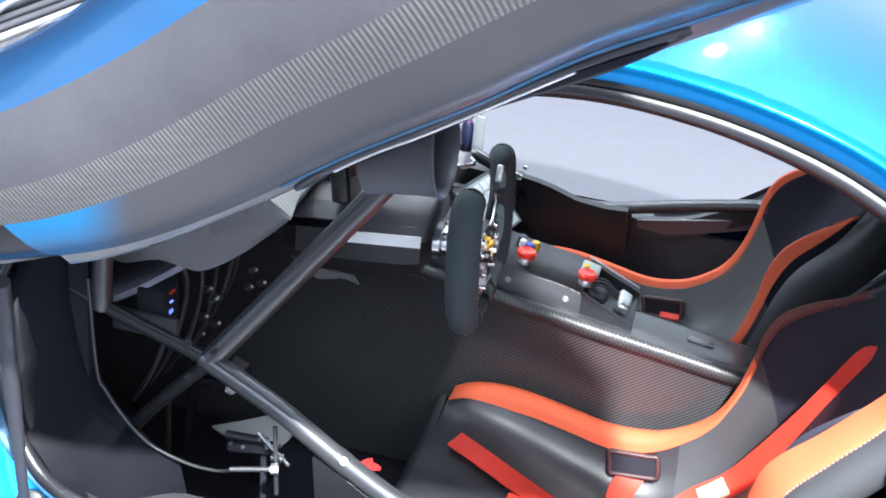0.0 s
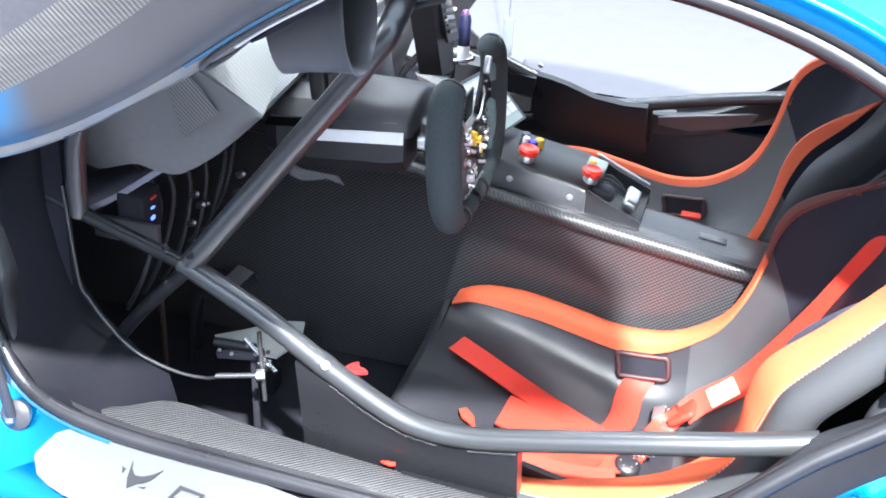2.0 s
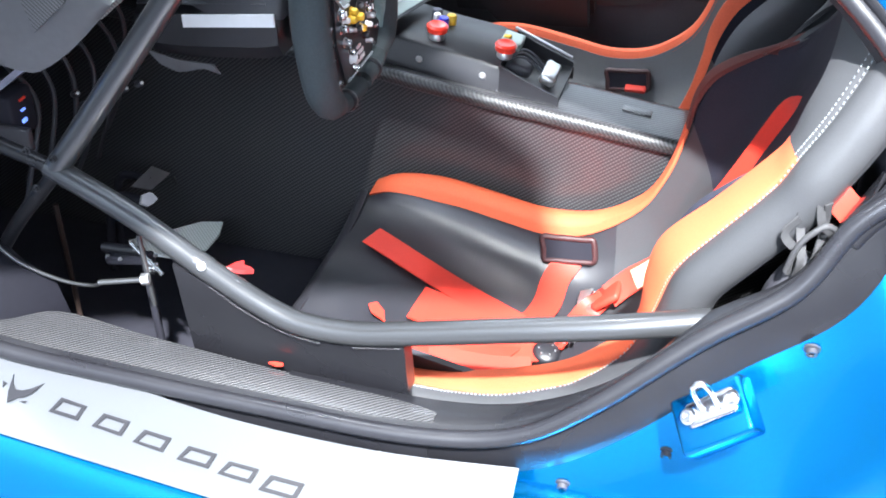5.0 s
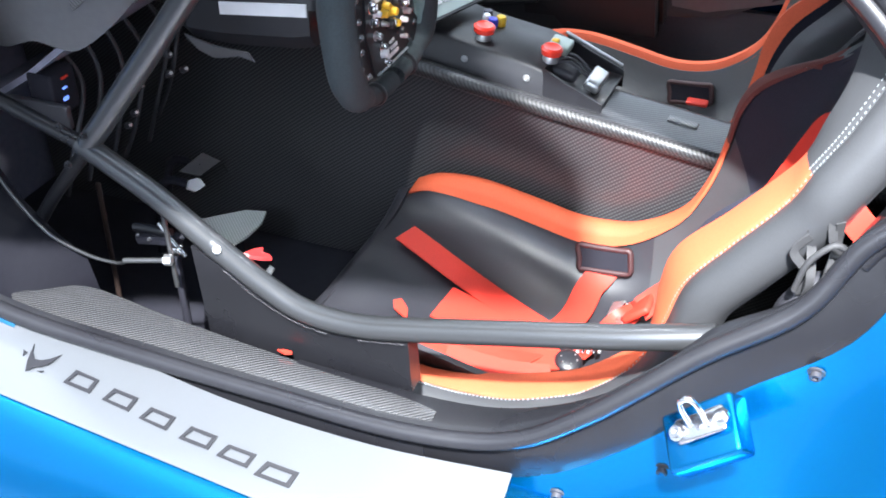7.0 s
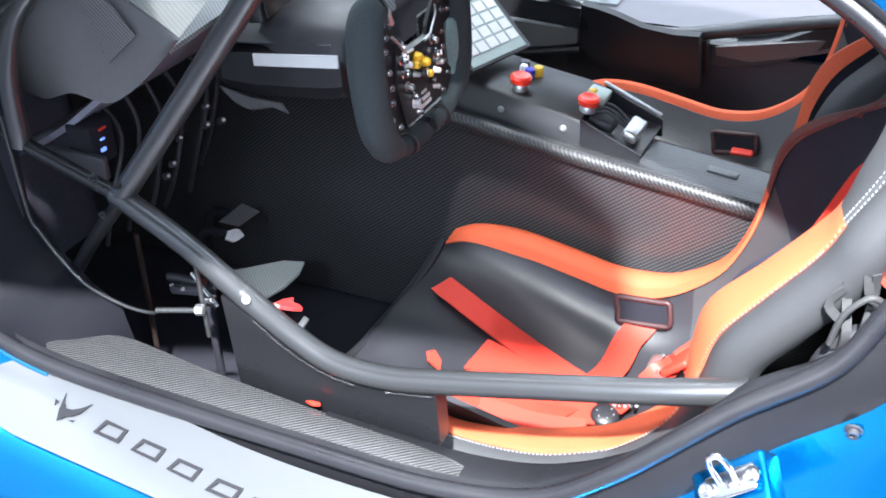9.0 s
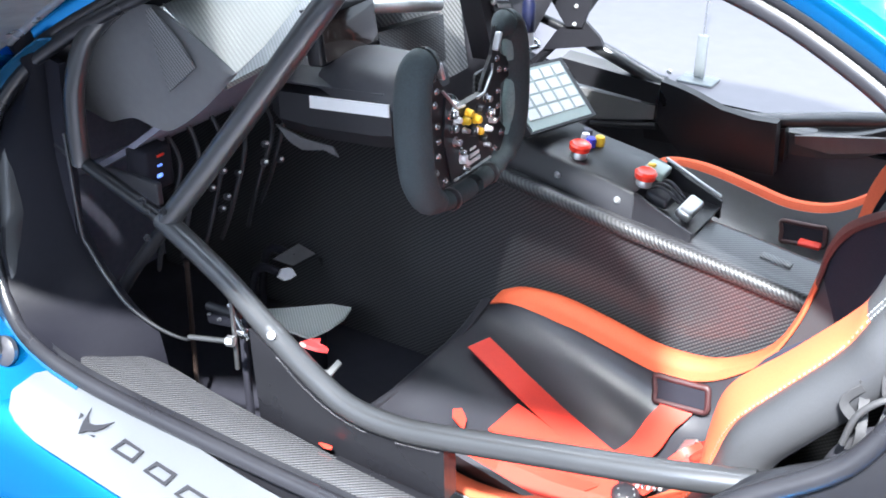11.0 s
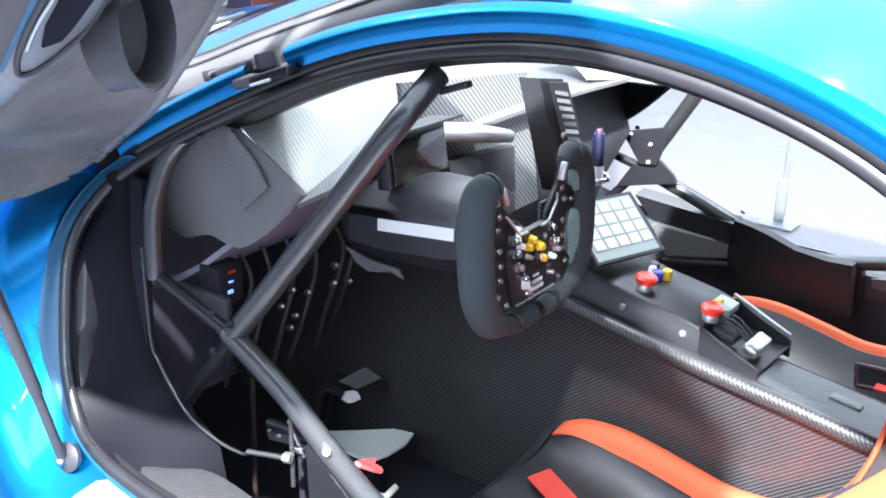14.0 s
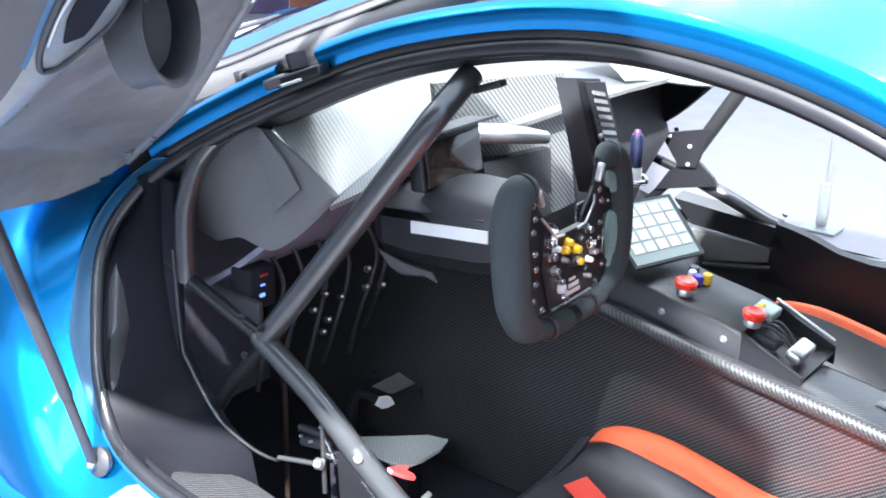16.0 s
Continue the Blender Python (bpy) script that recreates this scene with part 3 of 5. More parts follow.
# ---- tub: floor, sides, bulkheads, liner ----
tub = thing("cockpit_tub", (0.2, 0, 0.12), "matt black carbon cockpit tub of the car", "car interior")
part("floor_pan", box((0.1, 0, 0.12), (2.1, 1.66, 0.03), 0.004), FLOORPAN, tub)
part("front_bulkhead", box((-0.90, 0, 0.52), (0.03, 1.5, 0.8), 0.004), FOOTHAZE, tub)
part("rear_bulkhead", sheet([[(1.0, -0.74, 0.1), (1.0, 0.74, 0.1)], [(1.06, -0.74, 0.6), (1.06, 0.74, 0.6)], [(1.12, -0.56, 1.08), (1.12, 0.56, 1.08)]], 0.02), DARK, tub)
for s in (1, -1):
    part("side_wall", sheet([[(x, -0.80 * s, 0.12), (x, -0.80 * s, 0.30), (x, -0.80 * s, 0.435)] for x in (-0.9, 0.0, 1.0)], 0.02), RUBBER, tub)
    # near foot panel is deep black, the far one rubber black
    part("foot_panel" if s > 0 else "far_foot_panel", sheet([[(-0.9, -0.70 * s, 0.14), (-0.9, -0.66 * s, 0.9)], [(-0.6, -0.71 * s, 0.14), (-0.6, -0.665 * s, 0.93)], [(-0.40, -0.715 * s, 0.30), (-0.40, -0.675 * s, 0.90)]], 0.015), BLACK_OR_SHADE if s > 0 else RUBBER, tub)
    # trim panel of the front pillar: its free edge sweeps back along the cable
    pt = []
    for z0, xe, ye in ((0.38, -0.225, -0.700), (0.47, -0.245, -0.698), (0.50, -0.30, -0.694), (0.55, -0.36, -0.690), (0.61, -0.398, -0.688), (0.67, -0.42, -0.688), (0.74, -0.437, -0.688), (0.80, -0.440, -0.688), (0.88, -0.438, -0.688), (0.96, -0.437, -0.688)):
        xo, yo = -0.505 + 0.33 * max(0, 0.55 - z0), -0.765 + 0.10 * (z0 - 0.48)
        zo = z0
        if z0 <= 0.94:
            o = min(rim(LOOP, 0.020, 0.010)[:34], key=lambda v: abs(v.z - z0)) if z0 >= 0.5 else rim(LOOP, 0.020, 0.010)[-1 if z0 > 0.45 else -4]
            xo, yo, zo = o.x, o.y, o.z
        pt.append([(xe + 0.004, (ye + 0.012) * s, z0), (xe, ye * s, z0)] + [(xe + (xo - xe) * u, (ye + (yo - ye) * u - 0.012 * math.sin(math.pi * u)) * s, z0 + (zo - z0) * u) for u in (0.15, 0.35, 0.55, 0.75, 0.9, 1.0)])
    part("pillar_trim", sheet(pt, 0.006), PILLAR, tub, "matt black pillar trim panel", 80)
    # carbon top of the sill, inside the seal
    inn = [(-0.36, -0.800), (-0.275, -0.776), (-0.20, -0.735), (-0.04, -0.752), (0.14, -0.768), (0.34, -0.782), (0.43, -0.792)]
    part("sill_top", sheet([[(x, y * s, 0.44), (x, (y - 0.006) * s, 0.458), (x, (y * 0.5 - 0.415) * s, 0.462), (x, -0.842 * s, 0.452)] for x, y, _ in [tuple(v) for v in smooth_line([(a, b, 0) for a, b in inn], 5)]], 0.006), CARBONS, tub, "glossy carbon fibre sill top")
    rl = [LOOP[i] for i in range(97, 133)]
    md = smooth_line([(0.945, -0.672, 0.85), (0.915, -0.690, 0.797), (0.884, -0.711, 0.738), (0.850, -0.724, 0.702), (0.793, -0.737, 0.669), (0.758, -0.746, 0.643), (0.722, -0.761, 0.599), (0.675, -0.777, 0.555), (0.606, -0.791, 0.515), (0.52, -0.790, 0.476), (0.42, -0.786, 0.456), (0.30, -0.784, 0.455), (0.20, -0.782, 0.455)], 8)
    rows = []
    for k, p in enumerate(rl):
        q = md[round(k * (len(md) - 1) / (len(rl) - 1))]
        o = Vector((p.x, p.y + 0.010, p.z - 0.003))
        rows.append([Vector((v.x, v.y * s, v.z)) for v in (o, o.lerp(q, 0.45) + Vector((0, -0.004, 0.002)), q, q + Vector((0.0, 0.007, -0.002)), q + Vector((0.006, 0.016, -0.05)))])
    part("sill_rear", sheet(rows, 0.004), MATT, tub, "matt black rear sill moulding", 35)
part("roof_liner", sheet([[(x, y, 1.178 - 0.35 * max(0, abs(x - 0.4) - 0.1) ** 2 + 0.06 * (1 - (y / 0.5) ** 2)) for y in (-0.5, -0.3, 0, 0.3, 0.5)] for x in (0.2, 0.4, 0.7, 1.12)], 0.01), DARK, tub)
# far side: mirrored aperture frame
bmf = band([(-0.004, -0.002), (0.020, 0.006), (0.036, 0.018), (0.040, 0.05), (0.03, 0.06), (-0.004, 0.03)])
for v in bmf.verts:
    v.co.y = -v.co.y
part("far_aperture_frame", bmf, FRAME, body, "satin black far door aperture frame")
for name, i0, i1, steps, mat in (("far_roof_rail", 16, 96, [(0.004, 0.001), (0.034, 0.0), (0.04, -0.03)], BLUE),
                                 ("far_fender", -12, 32, [(0.006, 0.004), (0.045, 0.03), (0.20, 0.12), (0.40, 0.16)], BLUE),
                                 ("far_quarter", 84, 124, [(0.006, 0.004), (0.10, 0.05), (0.26, 0.17), (0.5, 0.2)], BLUE),
                                 ("far_sill", 122, 144, [(0.004, 0.002), (0.04, 0.03), (0.10, 0.06), (0.28, 0.08)], BLUE)):
    bmf = patch(i0, i1, steps)
    for v in bmf.verts:
        v.co.y = -v.co.y
    part(name, bmf, mat, body)

part("rear_deck", sheet([[(x, y, z - 0.10 * (abs(y) / 0.9) ** 2.2) for y in (-0.92, -0.75, -0.5, -0.25, 0, 0.25, 0.5, 0.75, 0.92)] for x, z in ((1.00, 1.12), (1.25, 1.05), (1.6, 0.95), (2.0, 0.87), (2.3, 0.82), (2.34, 0.60), (2.30, 0.25))], 0.006), BLUE, body, "glossy blue rear deck")
for s in (1, -1):
    part("rear_side", sheet([[(x, -0.98 * s * (1 - 0.02 * k), z) for k, z in ((3, 0.74), (0, 0.60), (0, 0.40), (2, 0.20))] for x in (1.12, 1.5, 1.9, 2.3)], 0.006), BLUE, body)

# Grey sheet added in place of the far sill top caught by light
part("far_sill_lit_sheet", prism([(0.387, 0.770, 0.451), (0.681, 0.770, 0.508), (0.686, 0.770, 0.482), (0.570, 0.770, 0.450), (0.394, 0.770, 0.404)], Vector((0, 0.006, 0.002))), GREYTRIM, tub, "grey sheet in place of the lit far sill top", 0)

# ---- roll cage ----
cage = thing("roll_cage", (0.0, -0.66, 0.15), "grey painted steel tube roll cage inside the car", "roll cage")
for s in (1, -1):
    Y = lambda *p: [(x, y * s, z - (0.06 * min(1, max(0, (1.0 - z) / 0.3)) if s < 0 else 0)) for x, y, z in p]
    node = (-0.185, -0.690, 0.690)
    part("front_diagonal_tube", tube(Y(node, (-0.045, -0.662, 0.872), (0.092, -0.634, 1.056), (0.112, -0.600, 1.100), (0.116, -0.555, 1.130)), 0.0182, 6), TUBE, cage)
    part("tube_bracket", box(Vector((0.150, -0.560 * s, 1.118)), (0.05, 0.018, 0.010), 0.003, Matrix.Rotation(radians(-20), 4, "Y")), BOXBLACK, cage, "black tube bracket")
    part("door_bar", tube(Y((-0.195, -0.69, 0.694), (-0.06, -0.707, 0.640), (0.05, -0.728, 0.590), (0.15, -0.748, 0.552), (0.215, -0.756, 0.535), (0.29, -0.757, 0.535), (0.369, -0.757, 0.551), (0.515, -0.754, 0.586), (0.662, -0.746, 0.618), (0.775, -0.730, 0.640)), 0.0176, 8), TUBE, cage)
    part("pillar_tube", tube(Y((-0.379, -0.679, 0.738), (-0.377, -0.680, 0.76), (-0.376, -0.68, 0.80), (-0.367, -0.675, 0.88), (-0.335, -0.65, 0.965), (-0.22, -0.60, 1.06), (0.0, -0.54, 1.145), (0.25, -0.51, 1.20), (0.5, -0.50, 1.20), (0.7, -0.51, 1.15), (0.95, -0.55, 1.03)), 0.0165, 6), TUBE, cage)
    part("front_brace", tube(Y(node, (-0.29, -0.683, 0.717), (-0.378, -0.677, 0.741), (-0.52, -0.66, 0.782)), 0.0120, 5), FRAME, cage)
    # Cage tube drawn thinner and black: its fade into shadow is painted on
    part("lower_brace", tube(Y((-0.19, -0.688, 0.680), (-0.285, -0.675, 0.575), (-0.36, -0.672, 0.48), (-0.45, -0.70, 0.38)), 0.0115, 5), FRAME, cage)
    part("main_hoop", tube(Y((0.98, -0.70, 0.15), (0.97, -0.70, 0.6), (0.98, -0.66, 0.9), (1.0, -0.52, 1.10), (1.0, -0.2, 1.17), (1.0, 0.0, 1.18)), 0.02, 6), TUBE, cage)
    g = Y((0.01, -0.735, 0.585), (0.10, -0.748, 0.556), (0.19, -0.762, 0.526), (0.30, -0.765, 0.522), (0.372, -0.765, 0.538), (0.378, -0.770, 0.452), (0.20, -0.762, 0.440), (0.03, -0.748, 0.440))
    part("gusset_panel", prism(g, Vector((0, 0.03 * s, 0))), FRAME, cage, "satin black welded gusset panel", 30)
    jb = part("joint_sleeve", tube(Y((0.045, -0.7275, 0.593), (0.065, -0.730, 0.583)), 0.0184, 1), TUBE, cage)
    part("joint_bolt", bolt_head(Vector((0.066, -0.748 * s, 0.602 - (0.05 if s < 0 else 0))), (0.1, -0.9 * s, 0.5), 0.0046, 0.006), ALU, jb)
    for dx, dz in ((-0.03, 0.035), (0.012, 0.028), (-0.03, -0.03)):
        part("node_bolt", bolt_head(Vector((-0.185 + dx, -0.705 * s, 0.69 + dz)), (0, -s, 0.2), 0.0042, 0.006), BOXBLACK, cage)
    part("hoop_plate", sheet([Y((0.74, -0.735, 0.56), (0.75, -0.733, 0.625)), Y((0.82, -0.720, 0.60), (0.83, -0.718, 0.67)), Y((0.95, -0.685, 0.68), (0.94, -0.682, 0.78))], 0.010), MATT, cage)

part("node_plate", prism([(-0.231, 0.655, 0.724), (-0.10, 0.655, 0.757), (-0.132, 0.655, 0.655), (-0.176, 0.655, 0.650)], Vector((0, 0.012, 0))), BOXBLACK, cage, "black bolted node plate", 0)
for x, z in ((-0.152, 0.660), (-0.150, 0.705), (-0.205, 0.722)):
    part("plate_bolt", bolt_head((x, 0.654, z), (0, -1, 0.2), 0.0038, 0.005), ALU, cage)
YP = lambda y, *pts: [(x, y, z) for x, z in pts]
part("far_tray", prism(YP(0.700, (-0.205, 0.552), (0.066, 0.534), (0.059, 0.483), (-0.151, 0.494)), Vector((0, 0.05, 0.006))), MATT, cage, "dark grey shelf under the far door bar", 0)
part("far_weave_panel", prism(YP(0.698, (-0.150, 0.484), (0.059, 0.479), (0.058, 0.443), (-0.106, 0.409)), Vector((0, 0.02, 0))), CARBONL, cage, "carbon panel under the far shelf", 0)
part("far_ledge", tube([(-0.105, 0.69, 0.398), (0.07, 0.69, 0.432)], 0.009, 1, 10), MATT, cage)
part("far_gusset", prism(YP(0.692, (0.069, 0.547), (0.110, 0.541), (0.153, 0.531), (0.224, 0.508), (0.300, 0.500), (0.362, 0.503), (0.371, 0.374), (0.148, 0.361), (0.067, 0.441)), Vector((0, 0.03, 0))), FRAME, cage, "satin black far gusset panel", 0)
part("far_node_panel", prism(YP(0.664, (-0.207, 0.630), (-0.159, 0.669), (-0.126, 0.666), (-0.087, 0.635), (-0.077, 0.617), (-0.242, 0.576)), Vector((0, 0.010, 0))), BOXBLACK, cage, "black panel under the node plate", 0)
# ---- tunnel and console ----
tunnel = thing("centre_tunnel", (0.2, 0, 0.14), "glossy carbon fibre centre tunnel between the seats", "tunnel")
RIDGE = [(-0.85, 0.70), (-0.5, 0.69), (-0.2, 0.665), (0.0, 0.640), (0.10, 0.624), (0.20, 0.607), (0.30, 0.592), (0.43, 0.574), (0.53, 0.561), (0.63, 0.547), (0.75, 0.535), (0.98, 0.52)]
rows = []
for x, _, z in [tuple(v) for v in smooth_line([(x, 0, z) for x, z in RIDGE], 4)]:
    sec = [(-0.100, 0.14), (-0.100, 0.25), (-0.101, 0.40), (-0.103, z - 0.06), (-0.106, z - 0.034)]
    sec += [(-0.107 - 0.0145 * math.cos(a), z - 0.016 + 0.0165 * math.sin(a)) for a in (-0.8, -0.3, 0.2, 0.7, 1.2, 1.7, 2.2)]
    sec += [(-0.088, z - 0.010), (-0.06, z - 0.008), (0.02, z - 0.010)]
    sec += [(0.05, z - 0.022), (0.075, z - 0.045), (0.090, z - 0.085), (0.097, z - 0.15), (0.100, 0.25), (0.100, 0.14)]
    rows.append([(x, y - 0.0, w) for y, w in sec])
part("tunnel_cover", sheet(rows, 0.006), CARBON, tunnel)
part("ridge_roll", tube([(x, -0.108, z - 0.0145) for x, z in RIDGE[3:]], 0.0142, 4, 14, up=Vector((0, 0, 1))), RIDGE_WEAVE, tunnel, "glossy woven carbon ridge")
part("vent_tag", box((0.585, -0.025, 0.5455), (0.055, 0.022, 0.004), 0.0015, Matrix.Rotation(radians(8), 4, "Y")), CARBONL, tunnel, "small raised tag")

console = thing("switch_console", (0.25, 0.0, 0.60), "satin black switch console on the carbon tunnel", "console")
prof = [(-0.02, 0.700), (0.10, 0.680), (0.20, 0.657), (0.30, 0.641), (0.335, 0.630), (0.375, 0.606), (0.44, 0.580)]
rows = []
for x, z in prof:
    base = 0.62 - 0.17 * (x - 0.1) - 0.07
    rows.append([(x, -0.082, base), (x, -0.080, z - 0.008), (x, -0.072, z), (x, 0.0, z + 0.003), (x, 0.072, z), (x, 0.080, z - 0.008), (x, 0.082, base)])
part("housing", loft(rows[:5], False, True), BOXBLACK, console)
# open rear cradle: two cheeks and a floor
for y in (-0.079, 0.079):
    part("cheek", prism([(0.333, y, 0.632), (0.375, y, 0.610), (0.445, y, 0.580), (0.445, y, 0.545), (0.333, y, 0.565)], Vector((0, -0.006 if y > 0 else 0.006, 0))), BOXBLACK, console, smooth=0)
part("cradle_floor", box((0.39, 0, 0.575), (0.11, 0.15, 0.006), 0.002, Matrix.Rotation(radians(9), 4, "Y")), BOXBLACK, console)
part("clip", box((0.418, -0.02, 0.598), (0.03, 0.07, 0.02), 0.006, Matrix.Rotation(radians(25), 4, "Y")), ALU, console, "silver connector clip")
part("edge_strip", box((0.385, 0.079, 0.612), (0.125, 0.006, 0.006), 0.002, Matrix.Rotation(radians(24), 4, "Y")), ALU, console, "bright edge strip")
part("connector", box((0.36, -0.02, 0.606), (0.05, 0.045, 0.022), 0.008, Matrix.Rotation(radians(15), 4, "Y")), RUBBER, console)
for i in range(3):
    part("cable", tube([(0.34, -0.03 + 0.014 * i, 0.622), (0.37, -0.035 + 0.016 * i, 0.632), (0.405, -0.03 + 0.012 * i, 0.605)], 0.0028, 5, 8), RUBBER, console)
for x, z in ((0.183, 0.628), (0.304, 0.610)):
    part("screw", bolt_head((x, -0.0815, z), (0, -1, 0), 0.0045, 0.004), ALU, console)
for x, y, z in ((0.207, -0.047, 0.660), (0.335, -0.040, 0.634)):
    b = part("emergency_button", lathe([(0.012, 0), (0.012, 0.008), (0.019, 0.012), (0.0205, 0.022), (0.016, 0.026), (0.011, 0.024), (0.004, 0.023), (0.0008, 0.023)], (x, y, z), (0.12, 0, 1), 22), BUTTON, console, "red mushroom emergency button")
    part("collar", lathe([(0.015, -0.003), (0.015, 0.005), (0.013, 0.009), (0.012, 0.011)], (x, y, z), (0.12, 0, 1), 20), ALU, b)
for x, y, z, mt, r in ((0.205, 0.005, 0.658, VIOLET, 0.010), (0.215, 0.022, 0.657, YELLOW, 0.010), (0.190, 0.012, 0.661, WHITE, 0.008), (0.185, 0.03, 0.662, DARK, 0.010)):
    part("cap", lathe([(r, 0), (r, 0.014), (r * 0.8, 0.018), (0.001, 0.019)], (x, y, z), (0.12, 0, 1), 16), mt, console)
sw = part("switch_block", box((0.338, 0.012, 0.640), (0.040, 0.045, 0.018), 0.004, Matrix.Rotation(radians(12), 4, "Y")), KEYPAD, console, "pale grey switch block")
part("rocker", box((0.330, 0.005, 0.650), (0.014, 0.012, 0.008), 0.002), YELLOW, sw)

# keypad tablet, tilted to the driver
pad = thing("keypad_panel", (0.15, -0.01, 0.69), "grey keypad panel with square white keys on the console", "keypad")
a, b = Vector((0.141, -0.107, 0.712)), Vector((0.165, 0.094, 0.686))
up = Vector((-0.080, 0.010, 0.087))
nrm = (b - a).cross(up).normalized()
if nrm.x < 0:
    nrm = -nrm
PADPT = lambda u, v, h=0.0: a + (b - a) * u + up * v + nrm * h
part("case", prism([PADPT(-0.02, -0.04, -0.002), PADPT(1.06, -0.04, -0.002), PADPT(1.06, 1.06, -0.002), PADPT(-0.02, 1.06, -0.002)], -nrm * 0.014), BOXBLACK, pad, smooth=0)
face = part("face", prism([PADPT(0.01, 0), PADPT(0.985, 0), PADPT(0.985, 1), PADPT(0.01, 1)], -nrm * 0.006), KEYPAD, pad, smooth=0)
for i in range(5):
    for j in range(4):
        u, v = 0.06 + i * 0.185, 0.17 + j * 0.205
        part("key", prism([PADPT(u, v), PADPT(u + 0.152, v), PADPT(u + 0.152, v + 0.168), PADPT(u, v + 0.168)], nrm * 0.002), WHITE, face, smooth=0)

# ---- seats ----
EDGE = [(0.112, 0.385), (0.15, 0.402), (0.20, 0.407), (0.27, 0.402), (0.36, 0.385), (0.445, 0.369), (0.522, 0.376), (0.58, 0.402), (0.635, 0.450), (0.668, 0.52), (0.687, 0.60), (0.697, 0.660), (0.722, 0.713), (0.775, 0.757), (0.835, 0.792), (0.895, 0.84)]
PAN = [(0.095, 0.352), (0.14, 0.352), (0.21, 0.338), (0.30, 0.312), (0.38, 0.285), (0.46, 0.262), (0.53, 0.250), (0.59, 0.262), (0.655, 0.31), (0.705, 0.39), (0.742, 0.48), (0.772, 0.56), (0.805, 0.65), (0.845, 0.75), (0.89, 0.86), (0.93, 0.97)]
edge = [Vector((x, 0, z)) for x, _, z in [tuple(v) for v in smooth_line([(x, 0, z) for x, z in EDGE], 4)]]
pan = [Vector((x, 0, z)) for x, _, z in [tuple(v) for v in smooth_line([(x, 0, z) for x, z in PAN], 4)]]


SIDE_HALF = [(0, 0), (0.08, 0), (0.13, 0.02), (0.165, 0.08), (0.19, 0.22), (0.206, 0.45), (0.215, 0.75), (0.222, 0.97)]


def side_width(h):
    """Half the seat's width at the share h of the way from its pan up to its edge."""
    for (w0, h0), (w1, h1) in zip(SIDE_HALF[1:], SIDE_HALF[2:]):
        if h <= h1:
            return w0 + (w1 - w0) * max(0, h - h0) / max(h1 - h0, 1e-6)
    return 0.222


slim_up = lambda i: 1 - 0.72 * min(1, max(0, (i - 22) / 12))
lean_in = lambda i: 1 - 0.30 * max(0, (i - 42) / 18) ** 1.2


# the driver's outer wing: its inner edge and the stitched seam of the leather
WING_IN = [(0.112, 0.372), (0.20, 0.372), (0.29, 0.352), (0.354, 0.350), (0.416, 0.364), (0.467, 0.378), (0.552, 0.411), (0.602, 0.444), (0.652, 0.495), (0.673, 0.545), (0.676, 0.608), (0.694, 0.674), (0.755, 0.744), (0.815, 0.818), (0.833, 0.848), (0.845, 0.885), (0.864, 0.945), (0.872, 1.04)]
WING_SEAM = [(0.112, 0.372), (0.20, 0.374), (0.28, 0.368), (0.343, 0.365), (0.409, 0.366), (0.486, 0.378), (0.568, 0.413), (0.605, 0.437), (0.655, 0.487), (0.682, 0.535), (0.700, 0.590), (0.720, 0.658), (0.768, 0.726), (0.822, 0.798), (0.846, 0.846), (0.880, 0.905), (0.916, 0.985), (0.94, 1.055)]


